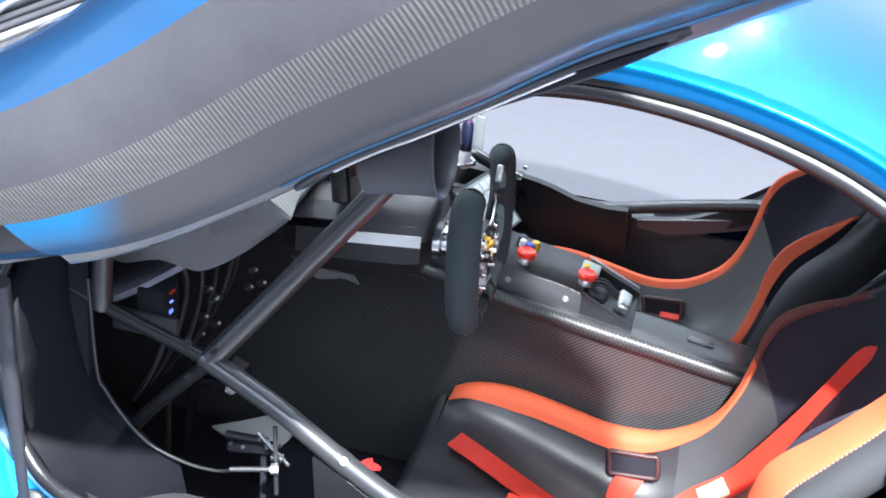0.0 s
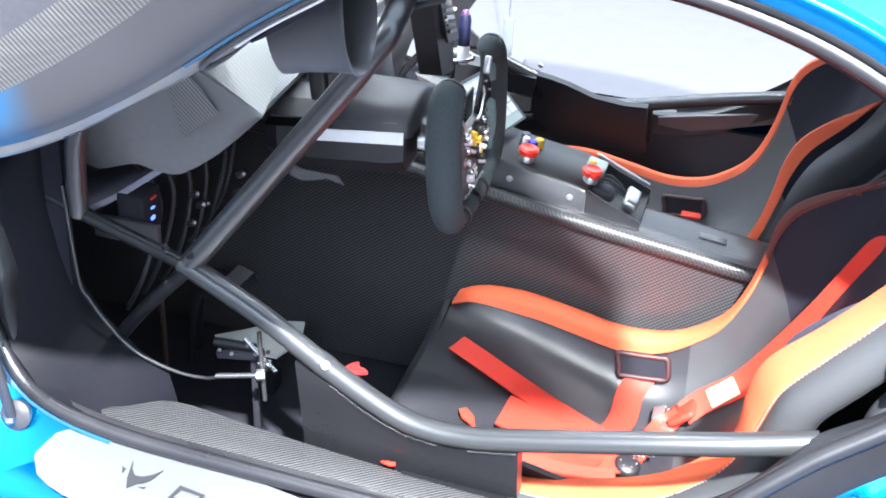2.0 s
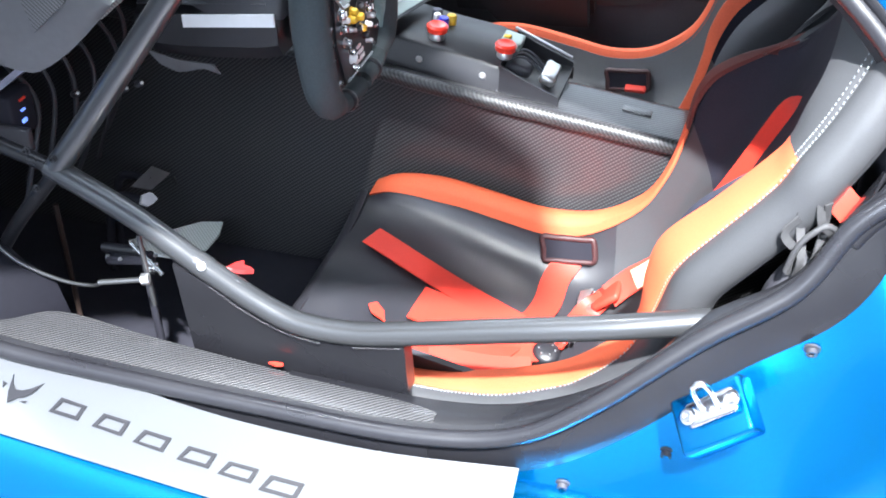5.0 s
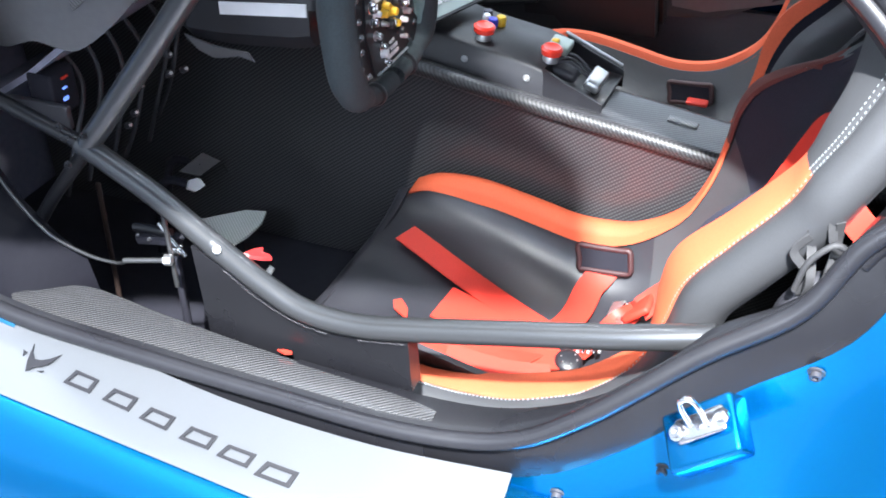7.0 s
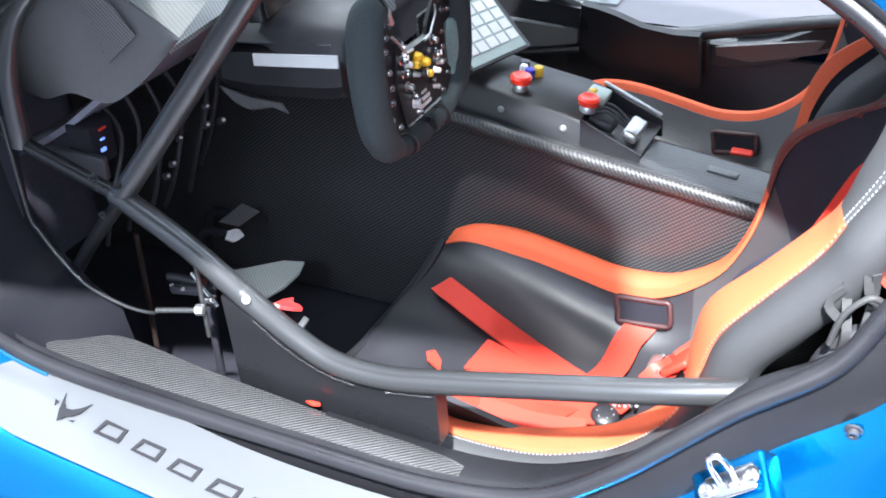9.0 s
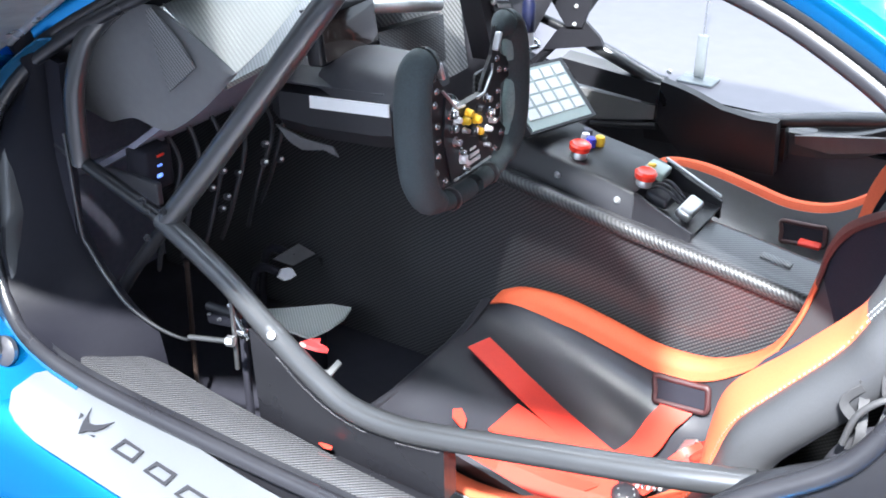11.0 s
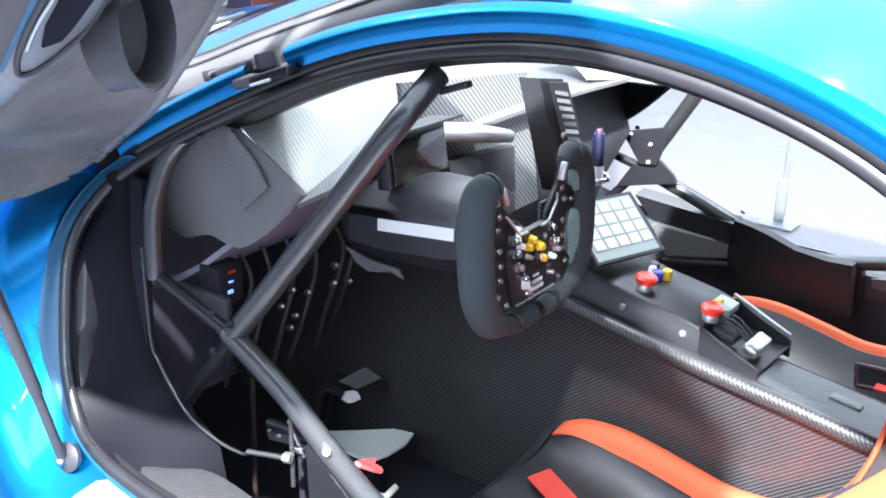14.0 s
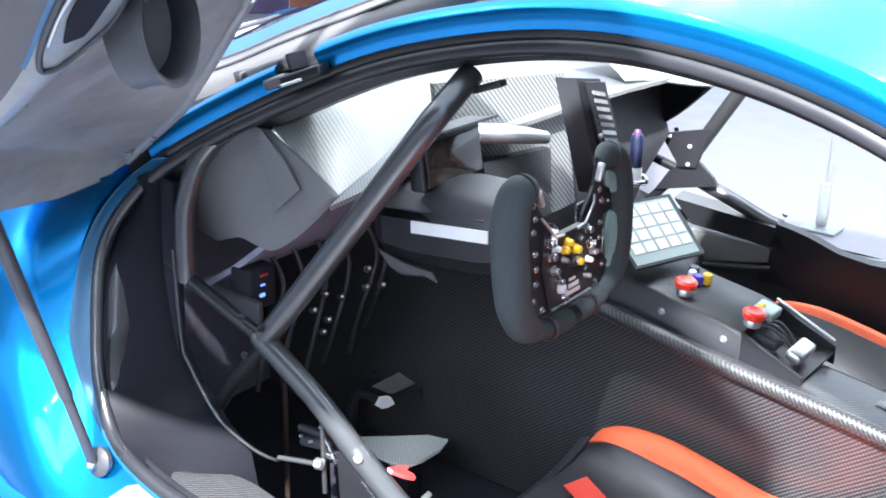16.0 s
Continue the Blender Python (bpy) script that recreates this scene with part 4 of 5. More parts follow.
def driver_wing(seat):
    a = smooth_line([(x, -0.602 + 0.05 * max(0, z - 0.86) / 0.15, z) for x, z in WING_IN], 6)
    b = smooth_line([(x, -0.655 + 0.05 * max(0, z - 0.86) / 0.15, z) for x, z in WING_SEAM], 6)
    top, side, shell = [], [], []
    for p, d, w, u in frames(b, False, Vector((0, -1, 0.01))):
        n = Vector((d.z, 0, -d.x)).normalized()
        q = a[len(top)]
        k = max(0.0, min(1.0, (p.z - 0.42) / 0.16))
        y = Vector((0, -1, 0))
        top.append([q + n * 0.055 - y * 0.004, q + n * 0.012, q, q.lerp(p, 0.35) - n * 0.005, q.lerp(p, 0.90) - n * 0.0045, p - n * 0.002, p + n * 0.002 + y * 0.001])
        ra, rb = 0.026 + 0.008 * k, 0.034
        side.append([p + n * (ra - ra * math.cos(h)) + y * (rb * math.sin(h) + 0.001) for h in (0.0, 0.3, 0.65, 1.0, 1.35, 1.7, 2.05, 2.4, 2.8)])
        shell.append([p + n * ra * 1.92 + y * 0.014, p + n * (ra * 2.02) - y * 0.01, p + n * ra * 2.02 - y * 0.06])
    cut = 14 * 6
    part("edge_trim", sheet(top[:cut + 1], 0.004), ORANGE, seat, "orange suede edge trim")
    part("shoulder_trim", sheet(top[cut:], 0.004), LEATHER, seat, "grey leather shoulder edge")
    part("outer_side", sheet(side, 0.005), LEATHER, seat, "grey leather outer side")
    part("outer_shell", sheet(shell, 0.006), RUBBER, seat, "black seat outer shell")
    st = bmesh.new()
    for r, h in ((5, 0.0022), (4, 0.0012)):
        ln = [row[r] + Vector((0, -0.0075 if r == 5 else 0, 0)) for row in top]
        for k in range(0 if r == 5 else cut, len(ln) - 1):
            d = ln[k + 1] - ln[k]
            count = max(1, round(d.length / 0.0066))
            for f in range(count):
                m = ln[k].lerp(ln[k + 1], f / count)
                e = m + d.normalized() * 0.0036
                v = Vector((0, 1, 0)) * (0.0011 if r == 5 else 0.0006)
                n = -Vector((d.z, 0, -d.x)).normalized()
                st.faces.new([st.verts.new(c) for c in (m - v + n * (h - 0.0012), e - v + n * (h - 0.0012), e + v + n * h, m + v + n * h)])
    bmesh.ops.solidify(st, geom=st.faces[:], thickness=0.0015)
    tagged(part("stitching", st, THREAD, seat, "white contrast stitching", 0), kind="stuff")


def racing_seat(yc):
    seat = thing("racing_seat", (0.45, yc, 0.135), "black and grey racing bucket seat with orange suede edges", "seat", "racing seats")
    rows = []
    for i, (e, p) in enumerate(zip(edge, pan)):
        half = [(w * lean_in(i), h) for w, h in SIDE_HALF]
        rows.append([p + (e - p) * h + Vector((0, yc - w, 0)) for w, h in reversed(half)] + [p + (e - p) * h + Vector((0, yc + w, 0)) for w, h in half[1:]])
    # Driver's pan and backrest differ in tone to paint shade giving way to light
    part("seat_pan", sheet(rows[:29], -0.01), SHADEHIDE if yc < 0 else LITHIDE, seat, "leather seat pan in a shaded tone" if yc < 0 else "leather seat pan in a lit tone")
    part("lower_back", sheet(rows[28:42], -0.01), LEATHER if yc < 0 else LITHIDE, seat, "grey leather lower backrest")
    part("upper_back", sheet(rows[41:], -0.01), CLOTH, seat, "black cloth upper backrest")
    lip = [(0.100, 0.352), (0.088, 0.350), (0.078, 0.342), (0.072, 0.325), (0.072, 0.28), (0.085, 0.20)]
    part("front_lip", sheet([[(x, yc + w, z + 0.03 * max(0, abs(w) / 0.215 - 0.4) ** 2 * 2.5) for x, z in lip] for w in (-0.215, -0.19, -0.15, -0.09, 0, 0.09, 0.15, 0.19, 0.215)], 0.006), SHADEHIDE, seat, "rounded black front lip")
    if yc < 0:
        driver_wing(seat)
    for s in (1, -1) if yc > 0 else (1,):
        rows, outer, seam, under = [], [], [], []
        for i, (e, p) in enumerate(zip(edge, pan)):
            d = (e - p).normalized()
            li = 0.222 * (lean_in(i) - 1)
            w = min(1.0, 0.35 + (e - edge[0]).length * 5)
            slim = 0.55 if s * yc < 0 else 1.0
            prof = ((0.2185, 0.050), (0.224, 0.014), (0.238, -0.005), (0.254, -0.004), (0.272, 0.010), (0.284, 0.036)) if slim == 1 else tuple((side_width(1 - c * slim_up(i) / (e - p).length) - 0.0045, c * slim_up(i)) for c in (0.027, 0.019, 0.011, 0.004)) + tuple((0.222 + (q - 0.222) * slim_up(i), c) for q, c in ((0.232, -0.004), (0.246, -0.004), (0.254, 0.004), (0.258, 0.02)))
            rows.append([e - d * c * w + Vector((0, yc + s * (0.222 + li + (q - 0.222) * (0.5 + 0.5 * w)), 0)) for q, c in prof])
            outer.append([e - d * c + Vector((0, yc + s * (0.222 + li + (q - 0.222) * slim), 0)) for q, c in ((0.283, 0.034), (0.297, 0.055), (0.297, 0.085), (0.288, 0.11))])
            under.append([e - d * c + Vector((0, yc + s * (0.222 + li + (q - 0.222) * slim), 0)) for q, c in ((0.287, 0.108), (0.270, 0.15), (0.235, 0.20))])
            seam.append(e - d * 0.036 + Vector((0, yc + s * (0.222 + li + 0.0645 * slim), 0)))
        if slim < 1 and yc < 0:
            part("edge_trim", sheet(rows[:41], 0.004), ORANGE, seat, "orange suede edge trim")
            # upper stretch of the same trim, its shade painted in
            part("upper_trim_shaded", sheet(rows[40:57], 0.004), SHADEDTRIM, seat, "orange upper edge trim with shade in its colour")
        else:
            part("edge_trim", sheet(rows[:57], 0.004), ORANGE, seat, "orange suede edge trim")
        part("shoulder_trim", sheet(rows[56:], 0.004), LEATHER, seat, "grey leather shoulder edge")
        part("outer_side", sheet(outer, 0.006), LEATHER, seat, "grey leather outer side")
        part("outer_shell", sheet(under, 0.006), RUBBER, seat, "black seat outer shell")
        st = bmesh.new()
        for i in range(len(seam) - 1):
            for k in range(4):
                m = seam[i].lerp(seam[i + 1], k / 4 + 0.05)
                q = seam[i].lerp(seam[i + 1], k / 4 + 0.17)
                up3 = Vector((0, 0.0012, 0.0012))
                vs = [st.verts.new(v) for v in (m - up3, q - up3, q + up3, m + up3)]
                st.faces.new(vs)
        bmesh.ops.solidify(st, geom=st.faces[:], thickness=0.0015)
        tagged(part("stitching", st, THREAD, seat, "white contrast stitching", 0), kind="stuff")
    fr = [(0.500 + (x - 0.513) * 0.86, 0.326 + (z - 0.324) * 0.84) for x, z in ((0.452, 0.342), (0.480, 0.345), (0.545, 0.349), (0.562, 0.350), (0.568, 0.330), (0.570, 0.305), (0.545, 0.300), (0.480, 0.295), (0.462, 0.294), (0.458, 0.318))]
    for s in (1, -1):
        y0 = yc + s * 0.208
        lean = lambda x, z: Vector((x, y0 - s * (0.36 - z) * 0.35, z))
        ring = tube([lean(x, z) for x, z in fr], 0.006, 3, 8, True)
        slot = part("belt_slot_frame", ring, material("red_slot_frame", (0.034, 0.010, 0.011), 0.5) if "red_slot_frame" not in bpy.data.materials else bpy.data.materials["red_slot_frame"], seat, "dark red belt slot frame")
        # Flat black patch fills the slot in place of its shade
        part("belt_slot", prism([lean(x, z) - Vector((0, s * 0.003, 0)) for x, z in fr], Vector((0, s * 0.002, 0))), BLACK_OR_SHADE, slot, smooth=0)
    part("mount", box((0.45, yc, 0.19), (0.5, 0.30, 0.10), 0.01), DARK, seat)
    return seat


racing_seat(-0.38)
passenger = racing_seat(0.335)
part("belt_end", box((0.520, 0.522, 0.312), (0.05, 0.03, 0.010), 0.004, Matrix.Rotation(radians(12), 4, "X")), RED, passenger, "red webbing belt end")

# ---- harness ----
harness = thing("safety_harness", (0.5, -0.36, 0.28), "red webbing racing harness lying on the driver seat", "harness")
part("lap_strap", ribbon([(0.150, -0.294, 0.367), (0.20, -0.313, 0.357), (0.245, -0.329, 0.346), (0.331, -0.352, 0.320), (0.411, -0.368, 0.295), (0.45, -0.378, 0.287)], (0.30, 1, 0.05), 0.050), RED, harness)
part("hip_strap", ribbon([(0.512, -0.160, 0.325), (0.500, -0.19, 0.300), (0.486, -0.229, 0.285), (0.484, -0.30, 0.280), (0.470, -0.36, 0.283), (0.445, -0.40, 0.288), (0.40, -0.45, 0.300)], (1, 0.15, 0), 0.052), RED, harness)
part("shoulder_strap", ribbon([(0.872, -0.352, 0.752), (0.850, -0.349, 0.752), (0.838, -0.345, 0.740), (0.822, -0.338, 0.703), (0.778, -0.316, 0.592), (0.722, -0.288, 0.468), (0.680, -0.268, 0.388), (0.625, -0.266, 0.336), (0.592, -0.280, 0.305)], (-0.58, 0.55, 0.28), 0.046), RED, harness)
part("folded_flap", ribbon([(0.278, -0.428, 0.338), (0.32, -0.432, 0.328), (0.38, -0.44, 0.309), (0.43, -0.445, 0.297)], (0.05, 1, 0.05), 0.084, 0.004), RED, harness, "red folded webbing flap")
part("near_strap", ribbon([(0.285, -0.552, 0.350), (0.36, -0.522, 0.328), (0.44, -0.480, 0.306), (0.50, -0.440, 0.291)], (0.45, 1, -0.05), 0.050), RED, harness)
part("near_fold", ribbon([(0.40, -0.535, 0.322), (0.435, -0.485, 0.313), (0.455, -0.43, 0.300)], (1, 0.3, -0.25), 0.050, 0.004), RED, harness, "folded end of red webbing")
part("outer_strap", ribbon([(0.34, -0.560, 0.345), (0.43, -0.535, 0.318), (0.50, -0.500, 0.300)], (0.35, 1, 0.15), 0.040, 0.003), RED, harness)
part("strap_end", prism([(0.208, -0.475, 0.354), (0.218, -0.492, 0.352), (0.246, -0.502, 0.344), (0.238, -0.480, 0.348), (0.220, -0.466, 0.354)], Vector((0, 0, 0.003))), RED, harness, smooth=0)
part("label_patch", ribbon([(0.676, -0.268, 0.384), (0.655, -0.267, 0.361), (0.634, -0.267, 0.341)], (-0.58, 0.55, 0.28), 0.036, -0.0036, 3), material("cream_label", (0.46, 0.36, 0.24), 0.7, 0, 0, 0.1), harness, "pale woven label")
bk = part("buckle", lathe([(0.020, 0), (0.024, 0.005), (0.024, 0.014), (0.019, 0.019), (0.009, 0.022), (0.001, 0.022)], (0.512, -0.442, 0.280), (0.15, -0.2, 1), 24), BOXBLACK, harness, "black rotary buckle")
for k in range(6):
    an = k * math.pi / 3
    part("stud", lathe([(0.0016, 0), (0.0016, 0.003), (0.001, 0.004)], (0.515 + 0.014 * math.cos(an), -0.446 + 0.014 * math.sin(an), 0.299), (0.15, -0.2, 1), 8), ALU, bk)
for k in range(7):
    part("tongue", box((0.503 + 0.0085 * k, -0.421 + 0.004 * k, 0.291), (0.006, 0.012, 0.006), 0.0015), CHROME if k % 2 else ALU, harness)
adj = part("adjuster", box((0.590, -0.280, 0.308), (0.056, 0.054, 0.014), 0.005, Matrix.Rotation(radians(-42), 4, "Y")), RED, harness)
part("adjuster_bar", tube([(0.562, -0.306, 0.288), (0.562, -0.256, 0.288)], 0.006, 1), CHROME, adj)
part("adjuster_slide", box((0.548, -0.262, 0.281), (0.026, 0.04, 0.010), 0.003, Matrix.Rotation(radians(-25), 4, "Y")), ALU, adj)
part("tail_strap", ribbon([(0.585, -0.282, 0.302), (0.560, -0.300, 0.284), (0.540, -0.345, 0.276), (0.518, -0.42, 0.283)], (0.9, 0.4, 0.1), 0.040), RED, harness)

# ---- steering wheel ----
wheel = thing("steering_wheel", (0.13, -0.395, 0.855), "black suede racing steering wheel with carbon button plate", "steering wheel")
W = lambda y, z, x=0.0: (0.178 - 0.05 * z + x, -0.394 + 0.925 * y, 0.851 + 0.945 * z)
for s in (1, -1):
    part("grip", tube([W(s * 0.098, 0.105), W(s * 0.125, 0.118), W(s * 0.148, 0.105), W(s * 0.160, 0.06), W(s * 0.160, 0.0), W(s * 0.152, -0.06), W(s * 0.128, -0.100), W(s * 0.095, -0.118)],
                      lambda f: ((0.0235 if s < 0 else 0.0195) + 0.004 * math.sin(math.pi * f) - 0.008 * max(0, f - 0.85) / 0.15) * math.sqrt(min(1, 0.10 + f / 0.14)), 8, 18), SUEDE, wheel, "black suede grip")
    # two thumb openings are left between grip and spoke
    part("spoke", prism([W(s * 0.045, 0.035), W(s * 0.080, 0.075), W(s * 0.095, 0.120), W(s * 0.112, 0.115), W(s * 0.106, 0.072), W(s * 0.150, 0.048), W(s * 0.152, 0.026), W(s * 0.108, 0.018), W(s * 0.104, -0.045), W(s * 0.135, -0.080), W(s * 0.120, -0.105), W(s * 0.085, -0.095), W(s * 0.045, -0.095)], Vector((-0.006, 0, 0))), BOXBLACK, wheel, "black spoke plate with thumb openings", 0)
    part("thumb_lining", tube([W(s * 0.142, 0.098), W(s * 0.136, 0.075), W(s * 0.142, 0.055)], 0.010, 5, 10), LITSUEDE, wheel, "thumb lining in a lit suede tone")
    part("palm_lining", tube([W(s * 0.146, 0.015), W(s * 0.136, -0.02), W(s * 0.138, -0.055), W(s * 0.128, -0.08)], 0.011, 5, 10), LITSUEDE, wheel, "palm lining in a lit suede tone")
part("lower_bar", tube([W(-0.10, -0.118), W(-0.05, -0.128), W(0.05, -0.128), W(0.10, -0.118)], 0.0155, 6), SUEDE, wheel)
hubp = part("button_plate", prism([W(-0.072, 0.050, 0.004), W(-0.045, 0.022, 0.004), W(0.045, 0.022, 0.004), W(0.072, 0.050, 0.004), W(0.082, -0.02, 0.004), W(0.062, -0.098, 0.004), W(-0.062, -0.098, 0.004), W(-0.082, -0.02, 0.004)], Vector((-0.012, 0, 0))), BOXBLACK, wheel, "black button plate crowded with small controls", 0)
random.seed(4)
CONTROLS = [(-0.060, 0.020, CHROME, 0.008), (-0.058, -0.004, CHROME, 0.0065), (-0.050, -0.030, ALU, 0.006), (-0.046, 0.006, WHITE, 0.005), (-0.020, -0.004, YELLOW, 0.006), (-0.010, 0.006, YELLOW, 0.006), (-0.022, -0.020, ALU, 0.004), (0.014, -0.012, YELLOW, 0.0068), (0.024, 0.002, BOXBLACK, 0.007), (0.020, -0.034, YELLOW, 0.006),
            (0.050, 0.012, CHROME, 0.006), (0.056, -0.014, CHROME, 0.0075), (0.064, -0.030, ALU, 0.005), (0.050, -0.040, WHITE, 0.0045), (-0.036, -0.052, CHROME, 0.0055), (-0.030, -0.066, WHITE, 0.0075), (-0.024, -0.084, CHROME, 0.004), (0.044, -0.066, ALU, 0.004), (0.0, -0.028, BOXBLACK, 0.008), (0.034, -0.052, BOXBLACK, 0.006)]
for y, z, mt, r in CONTROLS:
    b2 = part("button", lathe([(r * 1.25, 0), (r * 1.25, 0.002), (r, 0.003), (r, 0.008), (r * 0.8, 0.011), (0.001, 0.011)], W(y, z, 0.004), (1, 0, 0), 12), mt, hubp)
    if r > 0.007:
        part("pointer", box(W(y + 0.002, z + 0.003, 0.0155), (0.002, 0.002, r), 0), WHITE if mt is not WHITE else INK, b2, "", 0)
for s in (1, -1):
    for y, z in ((0.104, 0.108), (0.098, 0.088), (0.094, 0.066), (0.100, 0.046), (0.124, 0.040), (0.096, 0.010), (0.094, -0.016), (0.096, -0.040), (0.104, -0.066), (0.118, -0.088), (0.080, -0.088)):
        part("screw", bolt_head(W(s * y, z, 0.0005), (1, 0, 0), 0.0036, 0.004), CHROME, wheel)
    # Thin bright tube put in for the highlight along the plate's edge
    part("edge_highlight", tube([W(s * 0.020, 0.0215, 0.006), W(s * 0.044, 0.024, 0.006), W(s * 0.070, 0.051, 0.006), W(s * 0.078, 0.062, 0.002)], 0.0022, 1, 6, straight=True), ALU, wheel, "added tube for the highlight on the plate edge")
    part("paddle", box(W(s * 0.100, 0.01, -0.03), (0.006, 0.05, 0.055), 0.005), CARBON, wheel)
    part("thumb_toggle", box(W(s * 0.088, 0.098, 0.006), (0.012, 0.007, 0.030), 0.003, Matrix.Rotation(radians(s * -22), 4, "X")), ALU, wheel, "bright thumb toggle")
for k, w in enumerate((0.016, 0.034, 0.040)):
    part("emblem_bar", box(W(0.004, -0.060 - 0.011 * k, 0.005), (0.002, w, 0.006 if k else 0.004), 0), WHITE, hubp, "white maker emblem", 0)
part("plate_lower_edge", tube([W(-0.058, -0.094, 0.006), W(0.058, -0.094, 0.006)], 0.002, 1, 6), ALU, wheel)
for s in (1, -1):
    part("lower_clamp", lathe([(0.017, -0.006), (0.0185, -0.004), (0.0185, 0.004), (0.017, 0.006)], W(s * 0.062, -0.127), (0, 1, 0), 18), BOXBLACK, wheel, "black clamp ring")
part("quick_release", lathe([(0.028, -0.075), (0.036, -0.072), (0.036, -0.060), (0.030, -0.057), (0.030, -0.045), (0.037, -0.042), (0.037, -0.030), (0.03, -0.027), (0.03, 0.0)], W(0, -0.015, -0.008), (1, 0, 0.03), 28), CHROME, wheel, "ribbed steel quick release hub")

# ---- steering column box and dash ----
dash = thing("dashboard", (-0.3, 0.0, 0.70), "black and carbon race car dashboard with display", "dashboard")
part("column_box", loft([[Vector((x, -0.395 - w * c, zc + h * d)) for c, d in ((0.75, 1), (1, 0.75), (1, -0.4), (0.8, -0.95), (-0.8, -0.95), (-1, -0.4), (-1, 0.75), (-0.75, 1))] for x, w, h, zc in ((-0.16, 0.060, 0.030, 0.815), (-0.13, 0.078, 0.040, 0.818), (-0.06, 0.081, 0.046, 0.822), (0.06, 0.081, 0.046, 0.834), (0.088, 0.074, 0.042, 0.836))], False, True), BOXBLACK, dash, "", 25)
sec = [(-0.476, 0.862), (-0.470, 0.892), (-0.448, 0.910), (-0.415, 0.919), (-0.375, 0.919), (-0.342, 0.910), (-0.320, 0.892), (-0.314, 0.862)]
part("column_shroud", loft([[(x, -0.395 + (y + 0.395) * k, 0.862 + (z - 0.862) * k) for y, z in sec] for x, k in ((-0.06, 0.8), (-0.02, 0.98), (0.05, 1.0), (0.092, 0.96), (0.100, 0.88))], False, True), RUBBER, dash, "dark grey rounded column shroud", 60)
part("column_strip", prism([(-0.062, -0.479, 0.856), (0.09, -0.479, 0.873), (0.09, -0.479, 0.853), (-0.062, -0.479, 0.836)], Vector((0, 0.003, 0))), WHITE, dash, "bright silver strip", 0)
part("column_top", sheet([[(x, y, 0.866 + 0.09 * (x + 0.13) + dz) for y, dz in ((-0.472, 0.0), (-0.440, 0.020), (-0.395, 0.028), (-0.35, 0.020), (-0.318, 0.0))] for x in (-0.14, -0.03, 0.075)], 0.004), DUCT, dash, "grey faceted column cover", 20)
part("lower_dash", sheet([[(-0.55, y, 0.64), (-0.44, y, 0.69), (-0.36, y, 0.74), (-0.28, y, 0.80), (-0.24, y, 0.87)] for y in (-0.60, -0.4, -0.1)], 0.01), FOOTHAZE, dash)
part("right_dash", sheet([[(-0.30, y, 0.50), (-0.26, y, 0.62), (-0.20, y, 0.74), (-0.22, y, 0.80), (-0.24, y, 0.88)] for y in (0.10, 0.3, 0.5, 0.62)], 0.01), RUBBER, dash)
part("column_bracket", prism([(-0.137, -0.476, 0.79), (-0.112, -0.476, 0.766), (-0.085, -0.476, 0.757), (-0.062, -0.476, 0.762), (-0.04, -0.476, 0.769), (-0.012, -0.476, 0.762), (-0.022, -0.476, 0.777), (-0.08, -0.476, 0.778)], Vector((0, 0.003, 0))), GREYTRIM, dash, "folded metal bracket", 0)
part("dash_top", sheet([[(x, y, 0.90 + 0.02 * math.cos(y * 3) + 0.03 * (x + 0.3)) for y in (-0.60, -0.5, -0.3, -0.1, 0.1, 0.3, 0.5, 0.60)] for x in (-0.12, -0.24, -0.4, -0.6, -0.90)], 0.008), CARBONL, dash, "satin carbon dash top")
for s in (1, -1):
    drop = 0.06 if s < 0 else 0.0
    Y = lambda *p: [(x, y * s, z - drop) for x, y, z in p]
    # end cap of the dash with a lobed lower edge
    low = smooth_line([(-0.50, -0.60, 0.80), (-0.42, -0.605, 0.790), (-0.378, -0.611, 0.787), (-0.335, -0.618, 0.803), (-0.302, -0.622, 0.813), (-0.262, -0.62, 0.806), (-0.226, -0.618, 0.809), (-0.16, -0.617, 0.855), (-0.085, -0.615, 0.927)], 5)
    rows = []
    for k, p in enumerate(low):
        f = k / (len(low) - 1)
        top = Vector((-0.50, -0.64, 1.0)).lerp(Vector((-0.225, -0.622, 1.008)), min(1, f * 1.35)) if f < 0.74 else Vector((-0.225, -0.622, 1.008)).lerp(Vector((-0.084, -0.615, 0.930)), (f - 0.74) / 0.26)
        rows.append([Vector((p.x, p.y * s, p.z)).lerp(Vector((top.x, top.y * s, top.z)), v) + Vector((0, -0.008 * s * math.sin(math.pi * v), -drop)) for v in (0, 0.1, 0.35, 0.65, 0.9, 1)])
    # far cap takes the black moulding material, darker than the near cap
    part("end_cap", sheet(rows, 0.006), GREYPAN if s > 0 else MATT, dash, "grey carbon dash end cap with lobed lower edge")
    part("weave_facet", sheet([Y((-0.240, -0.632, 1.003), (-0.226, -0.632, 1.008)), Y((-0.228, -0.634, 0.955), (-0.180, -0.632, 0.968)), Y((-0.208, -0.634, 0.880), (-0.150, -0.632, 0.930))], 0.003), CARBONL, dash, "shiny carbon facet")
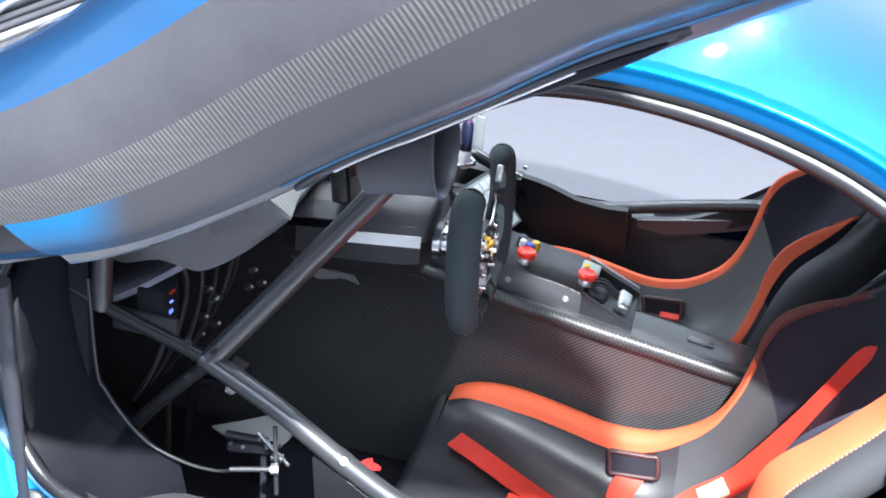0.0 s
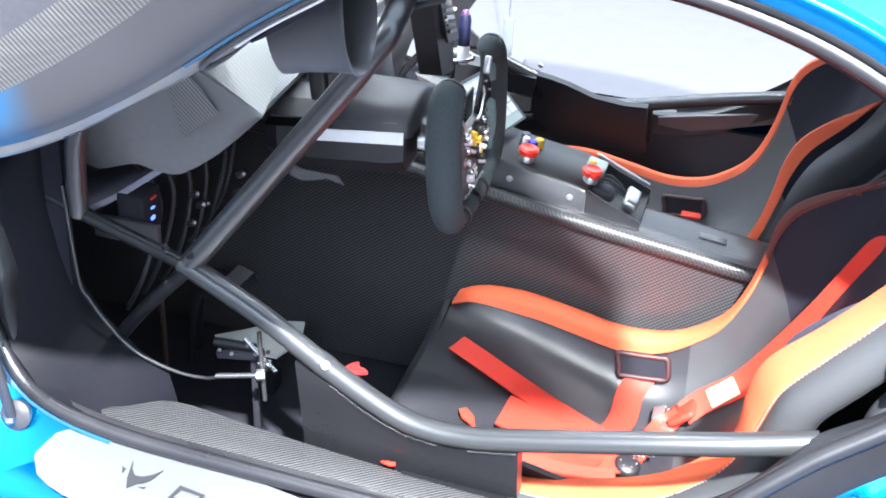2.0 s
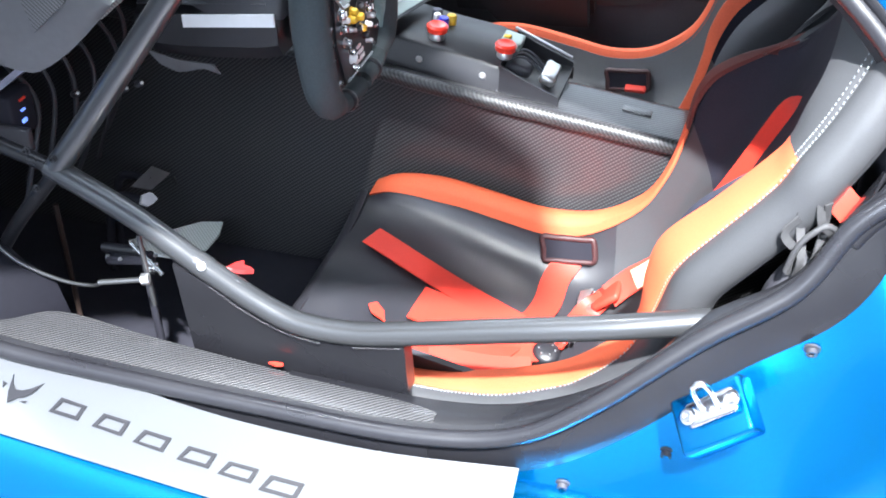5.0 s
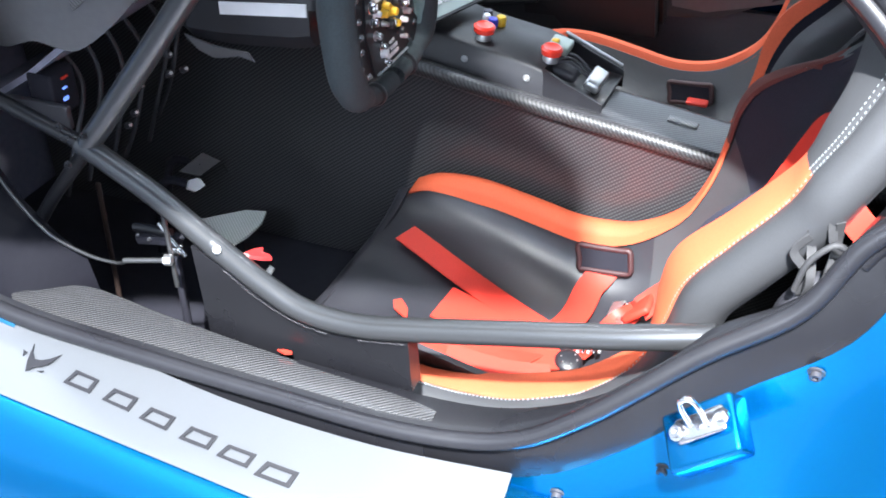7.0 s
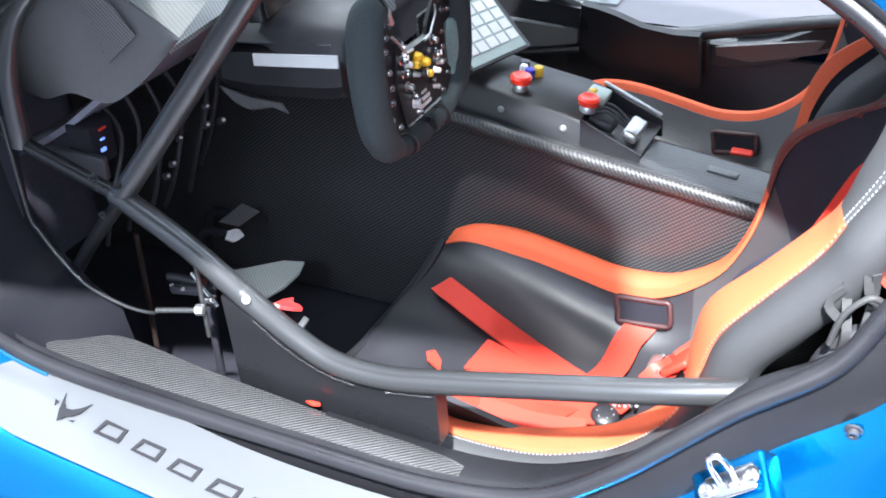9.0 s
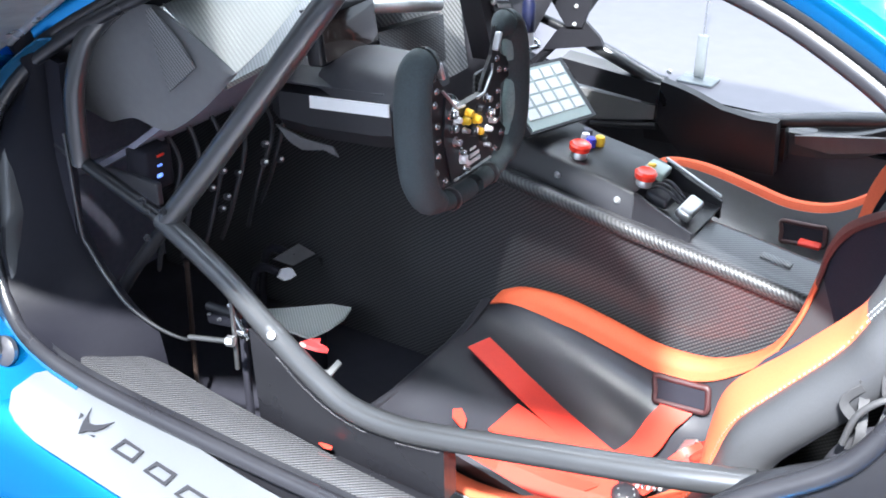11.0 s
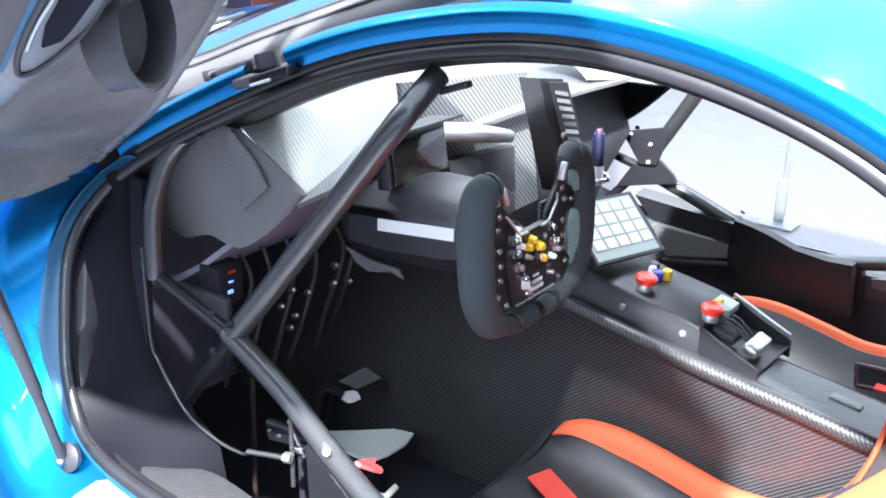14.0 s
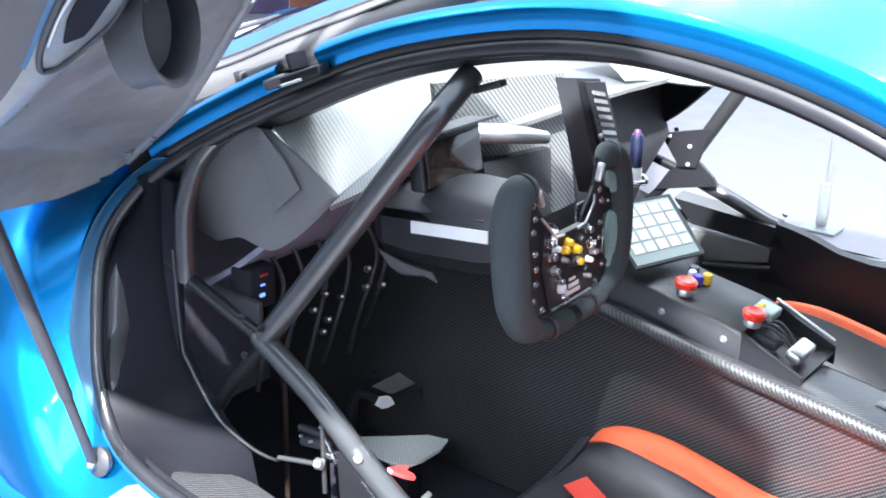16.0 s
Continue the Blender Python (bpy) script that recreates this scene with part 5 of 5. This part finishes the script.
    rows = [Y((-0.084, -0.615, 0.930), (-0.135, -0.617, 0.962), (-0.190, -0.618, 0.996), (-0.228, -0.610, 1.012)), Y((-0.100, -0.53, 0.946), (-0.135, -0.53, 0.985), (-0.19, -0.53, 1.03), (-0.26, -0.53, 1.05)),
            Y((-0.128, -0.42, 0.972), (-0.150, -0.42, 0.997), (-0.20, -0.42, 1.03), (-0.28, -0.42, 1.05)), Y((-0.150, -0.33, 0.985), (-0.165, -0.33, 1.0), (-0.21, -0.33, 1.03), (-0.30, -0.33, 1.05))]
    part("brow_panel", sheet(rows, 0.005), LITWEAVE, dash, "satin carbon brow panel in a lit tone")
dsp = part("display", box((-0.062, -0.391, 0.943), (0.03, 0.154, 0.086), 0.005, Matrix.Rotation(radians(-8), 4, "Y")), BOXBLACK, dash, "dark data display with peaked hood")
part("screen", box((-0.044, -0.391, 0.943), (0.003, 0.138, 0.070), 0.001, Matrix.Rotation(radians(-8), 4, "Y")), SCREEN, dsp)
part("hood", sheet([[(-0.080, -0.470, 0.988), (-0.080, -0.312, 0.990)], [(-0.050, -0.468, 0.992), (-0.046, -0.310, 0.994)], [(-0.030, -0.455, 0.999), (-0.022, -0.304, 1.000)]], 0.004), RUBBER, dsp)
part("back_panel", prism([(-0.16, -0.30, 1.03), (-0.16, 0.10, 0.98), (-0.12, 0.10, 0.72), (-0.12, -0.30, 0.72)], Vector((-0.01, 0, 0))), LITBACKWEAVE, dash, "carbon dash back panel", 0)
part("dash_shelf", box((-0.105, -0.198, 0.931), (0.10, 0.222, 0.024), 0.010, Matrix.Rotation(radians(-13), 4, "X"), 3), ALU, dash, "bright satin dash shelf")
part("dash_recess", prism([(-0.085, -0.26, 0.895), (-0.085, -0.05, 0.875), (-0.06, -0.08, 0.80), (-0.06, -0.26, 0.80)], Vector((-0.02, 0, 0))), CARBON, dash, "", 0)
tower = part("vent_tower", prism([(0.01, -0.122, 1.032), (0.012, -0.048, 1.018), (0.03, 0.010, 0.860), (0.035, 0.0, 0.80), (0.03, -0.060, 0.81)], Vector((-0.048, 0.006, -0.006))), BOXBLACK, dash, "black vent tower", 0)
vent = part("vent_bezel", prism([(0.016, -0.112, 1.025), (0.018, -0.050, 1.014), (0.036, 0.004, 0.868), (0.034, -0.062, 0.878)], Vector((0.006, 0, 0))), FRAME, tower, "", 0)
for k in range(8):
    f = 0.10 + k * 0.105
    l0, r0 = Vector((0.023, -0.107, 1.022)).lerp(Vector((0.041, -0.060, 0.880)), f), Vector((0.025, -0.055, 1.012)).lerp(Vector((0.043, -0.001, 0.870)), f)
    part("slat", prism([l0 + Vector((0, 0.008, 0)), r0 + Vector((0, -0.008, 0)), r0 + Vector((0.001, -0.006, -0.0075)), l0 + Vector((0.001, 0.010, -0.0075))], Vector((0.003, 0, 0))), ALU if k == 5 else GREYPAN, vent, "", 0)
part("vent_knob", box((0.040, -0.082, 0.926), (0.007, 0.012, 0.010), 0.003), GREYPAN, vent)

# ---- open door ----
door = thing("open_car_door", (-0.40, -0.74, 0.93), "open blue car door with carbon inner skin and duct", "car door")
CREASE = smooth_line([(-0.196, -1.190, 1.092), (-0.100, -1.185, 1.126), (-0.035, -1.180, 1.158), (0.035, -1.172, 1.200), (0.094, -1.164, 1.235), (0.134, -1.160, 1.260), (0.166, -1.156, 1.279), (0.198, -1.153, 1.299), (0.25, -1.148, 1.330), (0.36, -1.135, 1.382), (0.75, -1.10, 1.58)], 5)
L1 = smooth_line([(-0.196, -1.190, 1.092), (-0.088, -1.20, 1.128), (-0.010, -1.207, 1.163), (0.068, -1.213, 1.208), (0.134, -1.221, 1.252), (0.196, -1.237, 1.297), (0.251, -1.253, 1.334), (0.32, -1.275, 1.380), (0.403, -1.30, 1.439), (0.513, -1.33, 1.502), (0.85, -1.42, 1.70)], 5)
L2 = smooth_line([(-0.47, -0.705, 0.935), (-0.44, -0.72, 0.95), (-0.32, -0.76, 1.015), (-0.20, -0.80, 1.08), (-0.13, -0.823, 1.13), (-0.04, -0.85, 1.20), (-0.018, -0.856, 1.219), (0.0, -0.86, 1.235), (0.03, -0.865, 1.262), (0.06, -0.87, 1.29), (0.45, -0.9, 1.62)], 5)
thick = Vector((-0.105, -0.02, 0.105))
FS = (0, 0.1, 0.25, 0.5, 0.75, 0.9, 1)
skin = [[p + (q - p) * f + Vector((-0.03, 0, 0.02)) * math.sin(math.pi * f) for f in FS] for p, q in zip(CREASE, L2)]
front = [[v + Vector((-0.09, 0.0, -0.115)) * k * math.sin(math.pi * f) ** 0.7 for v, f in zip(skin[0], FS)] for k in (1.0, 0.75, 0.5, 0.25)]
part("inner_skin", sheet(front + skin, 0.005), DOORSKIN, door, "dark grey carbon inner door skin", 80)
part("front_return", sheet([[v + Vector((-0.19, -0.03, 0.0)) * k for v in front[0]] for k in (0, 0.33, 0.66, 1.0)], 0.005), DOORSKIN, door, "grey door return edge")
EP = lambda p, f: p + thick * f + Vector((0, -0.030 * math.sin(math.pi * min(1, f / 1.15)), 0))
part("edge_roll", sheet([[EP(p, f) + Vector((0.006, -0.004, -0.006)) * math.sin(math.pi * f / 0.38) for f in (0, 0.07, 0.15, 0.24, 0.32, 0.38)] for p in L1[4:]], 0.005), ROLLREFLECT, door, "satin black rolled door edge with a painted blue reflection")
part("edge_nose", sheet([[EP(p, f) + Vector((0.006, -0.004, -0.006)) * math.sin(math.pi * f / 0.38) for f in (0, 0.07, 0.15, 0.24, 0.32, 0.38)] for p in L1[:5]], 0.005), FRAME, door)
part("edge_weave", sheet([[EP(p, f) for f in (0.375, 0.45, 0.52, 0.60, 0.66)] for p in L1], 0.005), CARBOND, door, "carbon weave strip of the door edge")
part("edge_upper", sheet([[EP(p, f) for f in (0.655, 0.75, 0.88, 1.0, 1.08, 1.15)] for p in L1], 0.005), RUBBER, door, "satin black upper door edge")
part("outer_skin", sheet([[p + (q - p) * f + thick * (1.15 + 0.35 * math.sin(math.pi * f)) for f in (0, 0.15, 0.35, 0.6, 0.85, 1)] for p, q in zip(L1, L2)], 0.005), BLUE, door, "glossy blue outer door skin")
part("upper_edge", sheet([[q, q + thick * 0.5 + Vector((0.01, 0.02, 0)), q + thick * 1.15] for q in L2], 0.005), FRAME, door)
dm = Vector((0.85, -0.20, 0.10)).to_track_quat("X", "Z").to_matrix().to_4x4()
bm = lathe([(0.050, -0.075), (0.046, -0.05), (0.0435, -0.02), (0.043, 0.0), (0.0445, 0.003), (0.0425, 0.005), (0.039, 0.0), (0.038, -0.02), (0.036, -0.045), (0.001, -0.050)], (0, 0, 0), (1, 0, 0), 36)
for v in bm.verts:
    v.co = Vector((0.268, -1.163, 1.298)) + dm @ Vector((v.co.x + 0.25 * v.co.z * (v.co.z < 0) * 0.3, v.co.y * 0.60, v.co.z * 1.20))
part("duct", bm, DUCT, door, "black oval air duct")
part("rim_bead", tube([q + Vector((0.006, -0.004, 0)) for q in L2], 0.008, 1, 10, straight=True), DOORSKIN, door, "rolled grey door rim")
part("edge_plug", lathe([(0.013, -0.004), (0.013, 0.002), (0.010, 0.004), (0.009, 0.0), (0.001, -0.001)], (0.106, -1.243, 1.392), (0.0, -0.97, -0.2), 16), RUBBER, door, "dark round plug")


# channel between the crease and the crest of the door, with the rim of an opening
part("channel", sheet([[c.lerp(p, f) + Vector((0.012, 0, -0.010)) * math.sin(math.pi * f) for f in (0, 0.2, 0.4, 0.6, 0.8, 1)] for c, p in zip(CREASE[4:], L1[4:])], -0.005), DOORSKIN, door, "dark door channel", 80)


def on_channel(i, f, lift=0.004):
    k = int(i)
    c, p = CREASE[k].lerp(CREASE[k + 1], i - k), L1[k].lerp(L1[k + 1], i - k)
    return c.lerp(p, f) + Vector((0.012, 0, -0.010)) * math.sin(math.pi * f) + Vector((0.80, -0.45, 0.10)) * lift


line = smooth_line([on_channel(i, f, 0.003) for i, f in ((21, 0.75), (23, 0.50), (27, 0.30), (33, 0.20), (38, 0.40), (44, 0.50), (44, 0.92), (38, 0.93), (31, 0.94), (25, 0.93), (22, 0.88))], 5, True)
pocket = part("pocket", tube(line, 0.003, straight=True, seg=8, closed=True), RUBBER, door, "raised rim of the door opening")
# Raised dark sheet stands in for the shade inside the opening
part("pocket_mouth", sheet([[on_channel(i, 0.70 + (f - 0.70) * min(1, (i - 25.2) / 3), 0.006) for f in (0.50, 0.60, 0.70, 0.80)] for i in (25.5, 26, 27, 28, 30, 32, 34, 36, 38, 41, 44)], -0.002), BLACK_OR_SHADE, pocket, "dark sheet for the shade of the opening")
part("bright_strip", tube([on_channel(i, f, 0.007) for i, f in ((24, 0.85), (26, 0.87), (28.5, 0.88), (32.5, 0.86), (40, 0.85))], 0.0020, 6, 8), ALU, pocket, "bright metal strip")
# Thin sheet paints the blue body's reflection along the crest
part("crest_line", sheet([[on_channel(i, 0.975, 0.003), on_channel(i, 1.0, 0.004), EP(L1[i], 0.016) + Vector((0.80, -0.45, 0.10)) * 0.004] for i in range(20, 46)], 0.001), CRESTREFLECT, door, "blue reflection painted as a line along the door crest")

# ---- footwell and small fittings ----
pull = thing("brake_cable", (-0.3, -0.69, 0.55), "thin grey bowden cable along the footwell side", "cable")
part("guide_rod", tube([(-0.360, -0.496, 0.475), (-0.360, -0.508, 0.15)], 0.005, 1, 8), material("rusty_rod", (0.045, 0.030, 0.026), 0.45, 0.4, 0, 0.2, 80), pull, "dull copper guide rod")
part("sheath", tube([(-0.395, -0.69, 0.79), (-0.381, -0.700, 0.630), (-0.366, -0.700, 0.592), (-0.335, -0.700, 0.548), (-0.290, -0.700, 0.507), (-0.222, -0.700, 0.486), (-0.165, -0.703, 0.488), (-0.132, -0.720, 0.511)], 0.0030, 8, 8), TUBE, pull)
part("end_rod", tube([(-0.135, -0.720, 0.512), (-0.07, -0.700, 0.516)], 0.0045, 1, 10), TUBE, pull)
part("end_nut", lathe([(0.009, -0.006), (0.009, 0.006)], (-0.066, -0.699, 0.517), (1, 0.3, 0.05), 6), ALU, pull)
lk = thing("pedal_linkage", (-0.12, -0.64, 0.45), "black pedal linkage bracket with steel rods", "linkage")
part("bracket", box((-0.140, -0.622, 0.490), (0.085, 0.022, 0.018), 0.005, Matrix.Rotation(radians(-10), 4, "Y")), BLACK_OR_SHADE, lk, "black cylinder block")
part("cylinder", tube([(-0.185, -0.622, 0.503), (-0.110, -0.628, 0.512)], 0.008, 1, 12), BOXBLACK, lk)
for x, z, r in ((-0.172, 0.497, 0.0045), (-0.150, 0.494, 0.0055), (-0.120, 0.518, 0.005), (-0.106, 0.505, 0.0065), (-0.083, 0.514, 0.006), (-0.095, 0.489, 0.005)):
    part("fitting", bolt_head((x, -0.634, z), (0.2, -1, 0.5), r * 0.42, 0.006), GREYTRIM, lk)
part("upright", tube([(-0.065, -0.690, 0.46), (-0.075, -0.680, 0.585)], 0.004, 1, 8), TUBE, lk)
part("clevis", box((-0.075, -0.665, 0.512), (0.022, 0.016, 0.016), 0.003), CHROME, lk)
part("cross_rod", tube([(-0.12, -0.64, 0.535), (-0.05, -0.675, 0.51)], 0.004, 1, 8), CHROME, lk)
part("foot", box((-0.118, -0.615, 0.31), (0.012, 0.012, 0.35), 0.003), BLACK_OR_SHADE, lk)
tab = thing("red_pull_tab", (0.08, -0.683, 0.55), "small red pull tab beside the door bar", "pull tab")
part("tab", prism([(0.074, -0.698, 0.560), (0.082, -0.696, 0.556), (0.096, -0.684, 0.548), (0.105, -0.672, 0.542), (0.099, -0.670, 0.545), (0.092, -0.676, 0.551), (0.088, -0.668, 0.554), (0.080, -0.682, 0.558)], Vector((0, 0.004, 0.004))), material("dark_red_plastic", (0.30, 0.012, 0.012), 0.5), tab, smooth=0)
rest = thing("heel_plate", (-0.24, -0.28, 0.14), "carbon heel plate on the footwell floor, lit tone in its colour", "foot rest")
part("plate", prism([(-0.355, -0.318, 0.280), (-0.295, -0.345, 0.279), (-0.208, -0.342, 0.278), (-0.194, -0.300, 0.279), (-0.190, -0.250, 0.281), (-0.200, -0.213, 0.283), (-0.241, -0.226, 0.284), (-0.310, -0.285, 0.282)], Vector((0, 0, -0.006))), HEEL, rest, smooth=0)
part("support", box((-0.26, -0.27, 0.205), (0.04, 0.05, 0.14), 0.006), BLACK_OR_SHADE, rest)
ped = thing("pedal_set", (-0.38, -0.2, 0.14), "grey and black racing pedal set in the footwell", "pedals")
part("pedal_pad", prism([(-0.372, -0.245, 0.359), (-0.371, -0.164, 0.358), (-0.351, -0.134, 0.326), (-0.354, -0.206, 0.330)], Vector((-0.005, 0, -0.003))), GREYPAN, ped, "pale brake pad", smooth=0)
part("pedal_pad", prism([(-0.362, -0.108, 0.300), (-0.360, -0.030, 0.268), (-0.352, 0.010, 0.214), (-0.354, -0.085, 0.236)], Vector((-0.005, 0, -0.003))), BOXBLACK, ped, "dark throttle pad", smooth=0)
part("pedal_arm", tube([(-0.360, -0.05, 0.25), (-0.44, -0.05, 0.24), (-0.47, -0.05, 0.13)], 0.008, 4, 8), BLACK_OR_SHADE, ped)
part("tread", prism([(-0.347, -0.263, 0.333), (-0.353, -0.244, 0.341), (-0.348, -0.228, 0.338), (-0.345, -0.219, 0.331), (-0.337, -0.217, 0.317), (-0.338, -0.236, 0.317), (-0.339, -0.250, 0.320)], Vector((-0.005, 0, -0.003))), WHITE, ped, "bright white tread", smooth=0)
part("pedal_arm", tube([(-0.365, -0.19, 0.338), (-0.44, -0.19, 0.33), (-0.47, -0.19, 0.13)], 0.009, 4, 8), BLACK_OR_SHADE, ped)
part("pedal_arm", tube([(-0.35, -0.24, 0.325), (-0.43, -0.24, 0.31), (-0.46, -0.24, 0.13)], 0.009, 4, 8), BLACK_OR_SHADE, ped)
ecu = thing("control_box", (-0.32, -0.575, 0.69), "black control box with blue and red indicators", "electronics")
# Deep black case: the darkness round the lights is put into its colour
part("case", box((-0.335, -0.575, 0.705), (0.05, 0.06, 0.075), 0.006), BLACK_OR_SHADE, ecu)
part("bracket", box((-0.34, -0.61, 0.68), (0.12, 0.012, 0.04), 0.003), RUBBER, ecu)
part("blue_light", box((-0.3085, -0.580, 0.695), (0.004, 0.012, 0.007), 0.002), BLUELED, ecu, "glowing blue indicator")
part("blue_light_small", box((-0.3085, -0.578, 0.713), (0.004, 0.010, 0.003), 0.001), BLUELED, ecu)
part("red_mark", box((-0.3085, -0.574, 0.730), (0.004, 0.016, 0.004), 0.001), RED, ecu)
loom = thing("wiring_loom", (-0.35, -0.4, 0.6), "dark wiring loom with small plug connectors", "wiring")
random.seed(11)
for k in range(6):
    y0 = -0.53 + 0.06 * k + 0.02 * random.random()
    z0 = 0.70 - 0.04 * random.random()
    part("wire", tube([(-0.37, y0, z0 + 0.08), (-0.34, y0 + 0.02 * random.random(), z0), (-0.35 - 0.02 * random.random(), y0 - 0.02, z0 - 0.12), (-0.43, y0 + 0.02, z0 - 0.24)], 0.0045, 6, 8), RUBBER, loom)
for x, y, z in ((-0.301, -0.45, 0.677), (-0.290, -0.45, 0.658), (-0.285, -0.45, 0.609), (-0.24, -0.39, 0.70), (-0.25, -0.385, 0.66), (-0.235, -0.36, 0.66), (-0.30, -0.47, 0.63), (-0.33, -0.42, 0.56), (-0.32, -0.38, 0.62)):
    pl = part("plug", lathe([(0.005, -0.012), (0.0065, -0.008), (0.0065, 0.004), (0.004, 0.007), (0.001, 0.007)], (x, y, z), (1, -0.5, 0.6), 10), RUBBER, loom)
    part("pin", lathe([(0.0028, 0), (0.0028, 0.004), (0.001, 0.005)], Vector((x, y, z)) + Vector((0.005, -0.0025, 0.003)), (1, -0.5, 0.6), 8), ALU, pl)
tail = thing("webbing_tail", (0.185, -0.773, 0.462), "short red webbing tail lying on the sill", "strap")
part("tail", prism([(0.166, -0.776, 0.4655), (0.176, -0.772, 0.4655), (0.188, -0.772, 0.4655), (0.190, -0.776, 0.4655), (0.180, -0.780, 0.4655)], Vector((0, 0, 0.003))), RED, tail, smooth=0)
clipt = thing("seat_bolt_bracket", (-0.03, -0.505, 0.14), "small bright bracket on the footwell floor", "bracket")
part("post", box((-0.03, -0.505, 0.25), (0.014, 0.014, 0.21), 0.002), RUBBER, clipt)
part("angle", prism([(-0.045, -0.52, 0.355), (-0.015, -0.52, 0.36), (-0.012, -0.49, 0.372), (-0.022, -0.488, 0.374), (-0.026, -0.512, 0.364), (-0.043, -0.512, 0.36)], Vector((0, 0, 0.004))), ALU, clipt, smooth=0)
bead = bmesh.new()
for line in ([(0.075, -0.752, 0.568), (0.13, -0.765, 0.547), (0.19, -0.772, 0.527), (0.25, -0.776, 0.521)], [(0.30, -0.776, 0.524), (0.37, -0.776, 0.538)]):
    ln = smooth_line(line, 24)
    for p in ln:
        bmesh.ops.create_icosphere(bead, subdivisions=1, radius=0.0010, matrix=Matrix.Translation(p + Vector((0, 0.002 * random.random(), 0.001 * random.random()))))
tagged(part("weld_bead", bead, GREYTRIM, cage, "bright weld bead"), kind="stuff")
rs = thing("rear_belt_strap", (0.90, -0.60, 0.70), "red webbing strap on the rear cage", "strap")
part("webbing", ribbon([(0.862, -0.640, 0.842), (0.880, -0.655, 0.822), (0.900, -0.665, 0.806), (0.925, -0.668, 0.782)], (0.75, 0.2, 0.9), 0.036), RED, rs)
bag = thing("black_net_bag", (0.88, -0.70, 0.62), "black net bag hanging behind the seat", "bag")
random.seed(5)
NET = material("grey_net_webbing", (0.030, 0.030, 0.033), 0.7, 0, 0, 0.3, 200, 0.2)
for k in range(4):
    o = Vector((0.855 + 0.011 * k, -0.70 + 0.006 * k, 0.70 + 0.008 * k))
    w = [o + Vector((random.uniform(-0.012, 0.012), random.uniform(-0.01, 0.01), 0.03 * m + random.uniform(-0.006, 0.006))) for m in range(4)]
    part("webbing_loop", ribbon(w, (0.8, 0.5, 0.3 * (k % 2)), 0.011, 0.002, 5), NET, bag)
part("tie", tube([(0.852, -0.71, 0.72), (0.862, -0.715, 0.765), (0.885, -0.712, 0.792), (0.90, -0.705, 0.785)], 0.004, 5, 8), NET, bag)
part("pouch", tube([(0.845, -0.68, 0.60), (0.865, -0.675, 0.66), (0.885, -0.67, 0.72)], lambda f: 0.012 + 0.022 * math.sin(math.pi * f), 6, 10), RUBBER, bag)
bot = thing("drink_bottle", (0.03, 0.03, 0.80), "slim clear bottle with dark blue label in a holder", "bottle")
part("bottle_body", lathe([(0.011, 0), (0.0125, 0.008), (0.0125, 0.05), (0.010, 0.065), (0.006, 0.075)], (0.040, 0.050, 0.800), (0, 0, 1), 18), WHITE, bot)
part("label", lathe([(0.0128, 0.02), (0.0128, 0.072), (0.010, 0.082)], (0.040, 0.050, 0.818), (0, 0, 1), 18), material("dark_blue_label", (0.004, 0.006, 0.024), 0.4, 0, 0, 0.5, 40), bot, "blue label")
part("cap", lathe([(0.007, 0), (0.007, 0.010), (0.005, 0.013), (0.001, 0.013)], (0.040, 0.050, 0.896), (0, 0, 1), 14), material("dark_violet_cap", (0.05, 0.02, 0.06), 0.4), bot, "dark violet cap")
part("holder", tube([(0.06, 0.05, 0.81), (0.04, 0.08, 0.812), (0.01, 0.06, 0.81), (0.02, 0.025, 0.81)], 0.005, 5, 8, True), CHROME, bot, "steel holder ring")
part("holder_foot", tube([(0.02, 0.06, 0.81), (0.01, 0.06, 0.70)], 0.005, 1, 8), TUBE, bot)

# ---- acrylic stand on the floor beyond the car ----
ACRYLIC = material("cloudy_acrylic", (0.15, 0.165, 0.17), 0.25, 0, 0.3, 0.1)
stand = thing("sign_stand", (-0.35, 2.19, 0.0), "clear acrylic sign stand on a flat base", "stand")
part("base", box((-0.35, 2.19, 0.006), (0.14, 0.10, 0.012), 0.004), ACRYLIC, stand)
part("post", box((-0.35, 2.19, 0.10), (0.04, 0.02, 0.17), 0.006), ACRYLIC, stand)
part("rod", tube([(-0.35, 2.19, 0.18), (-0.345, 2.19, 0.55)], 0.004, 1), ALU, stand)
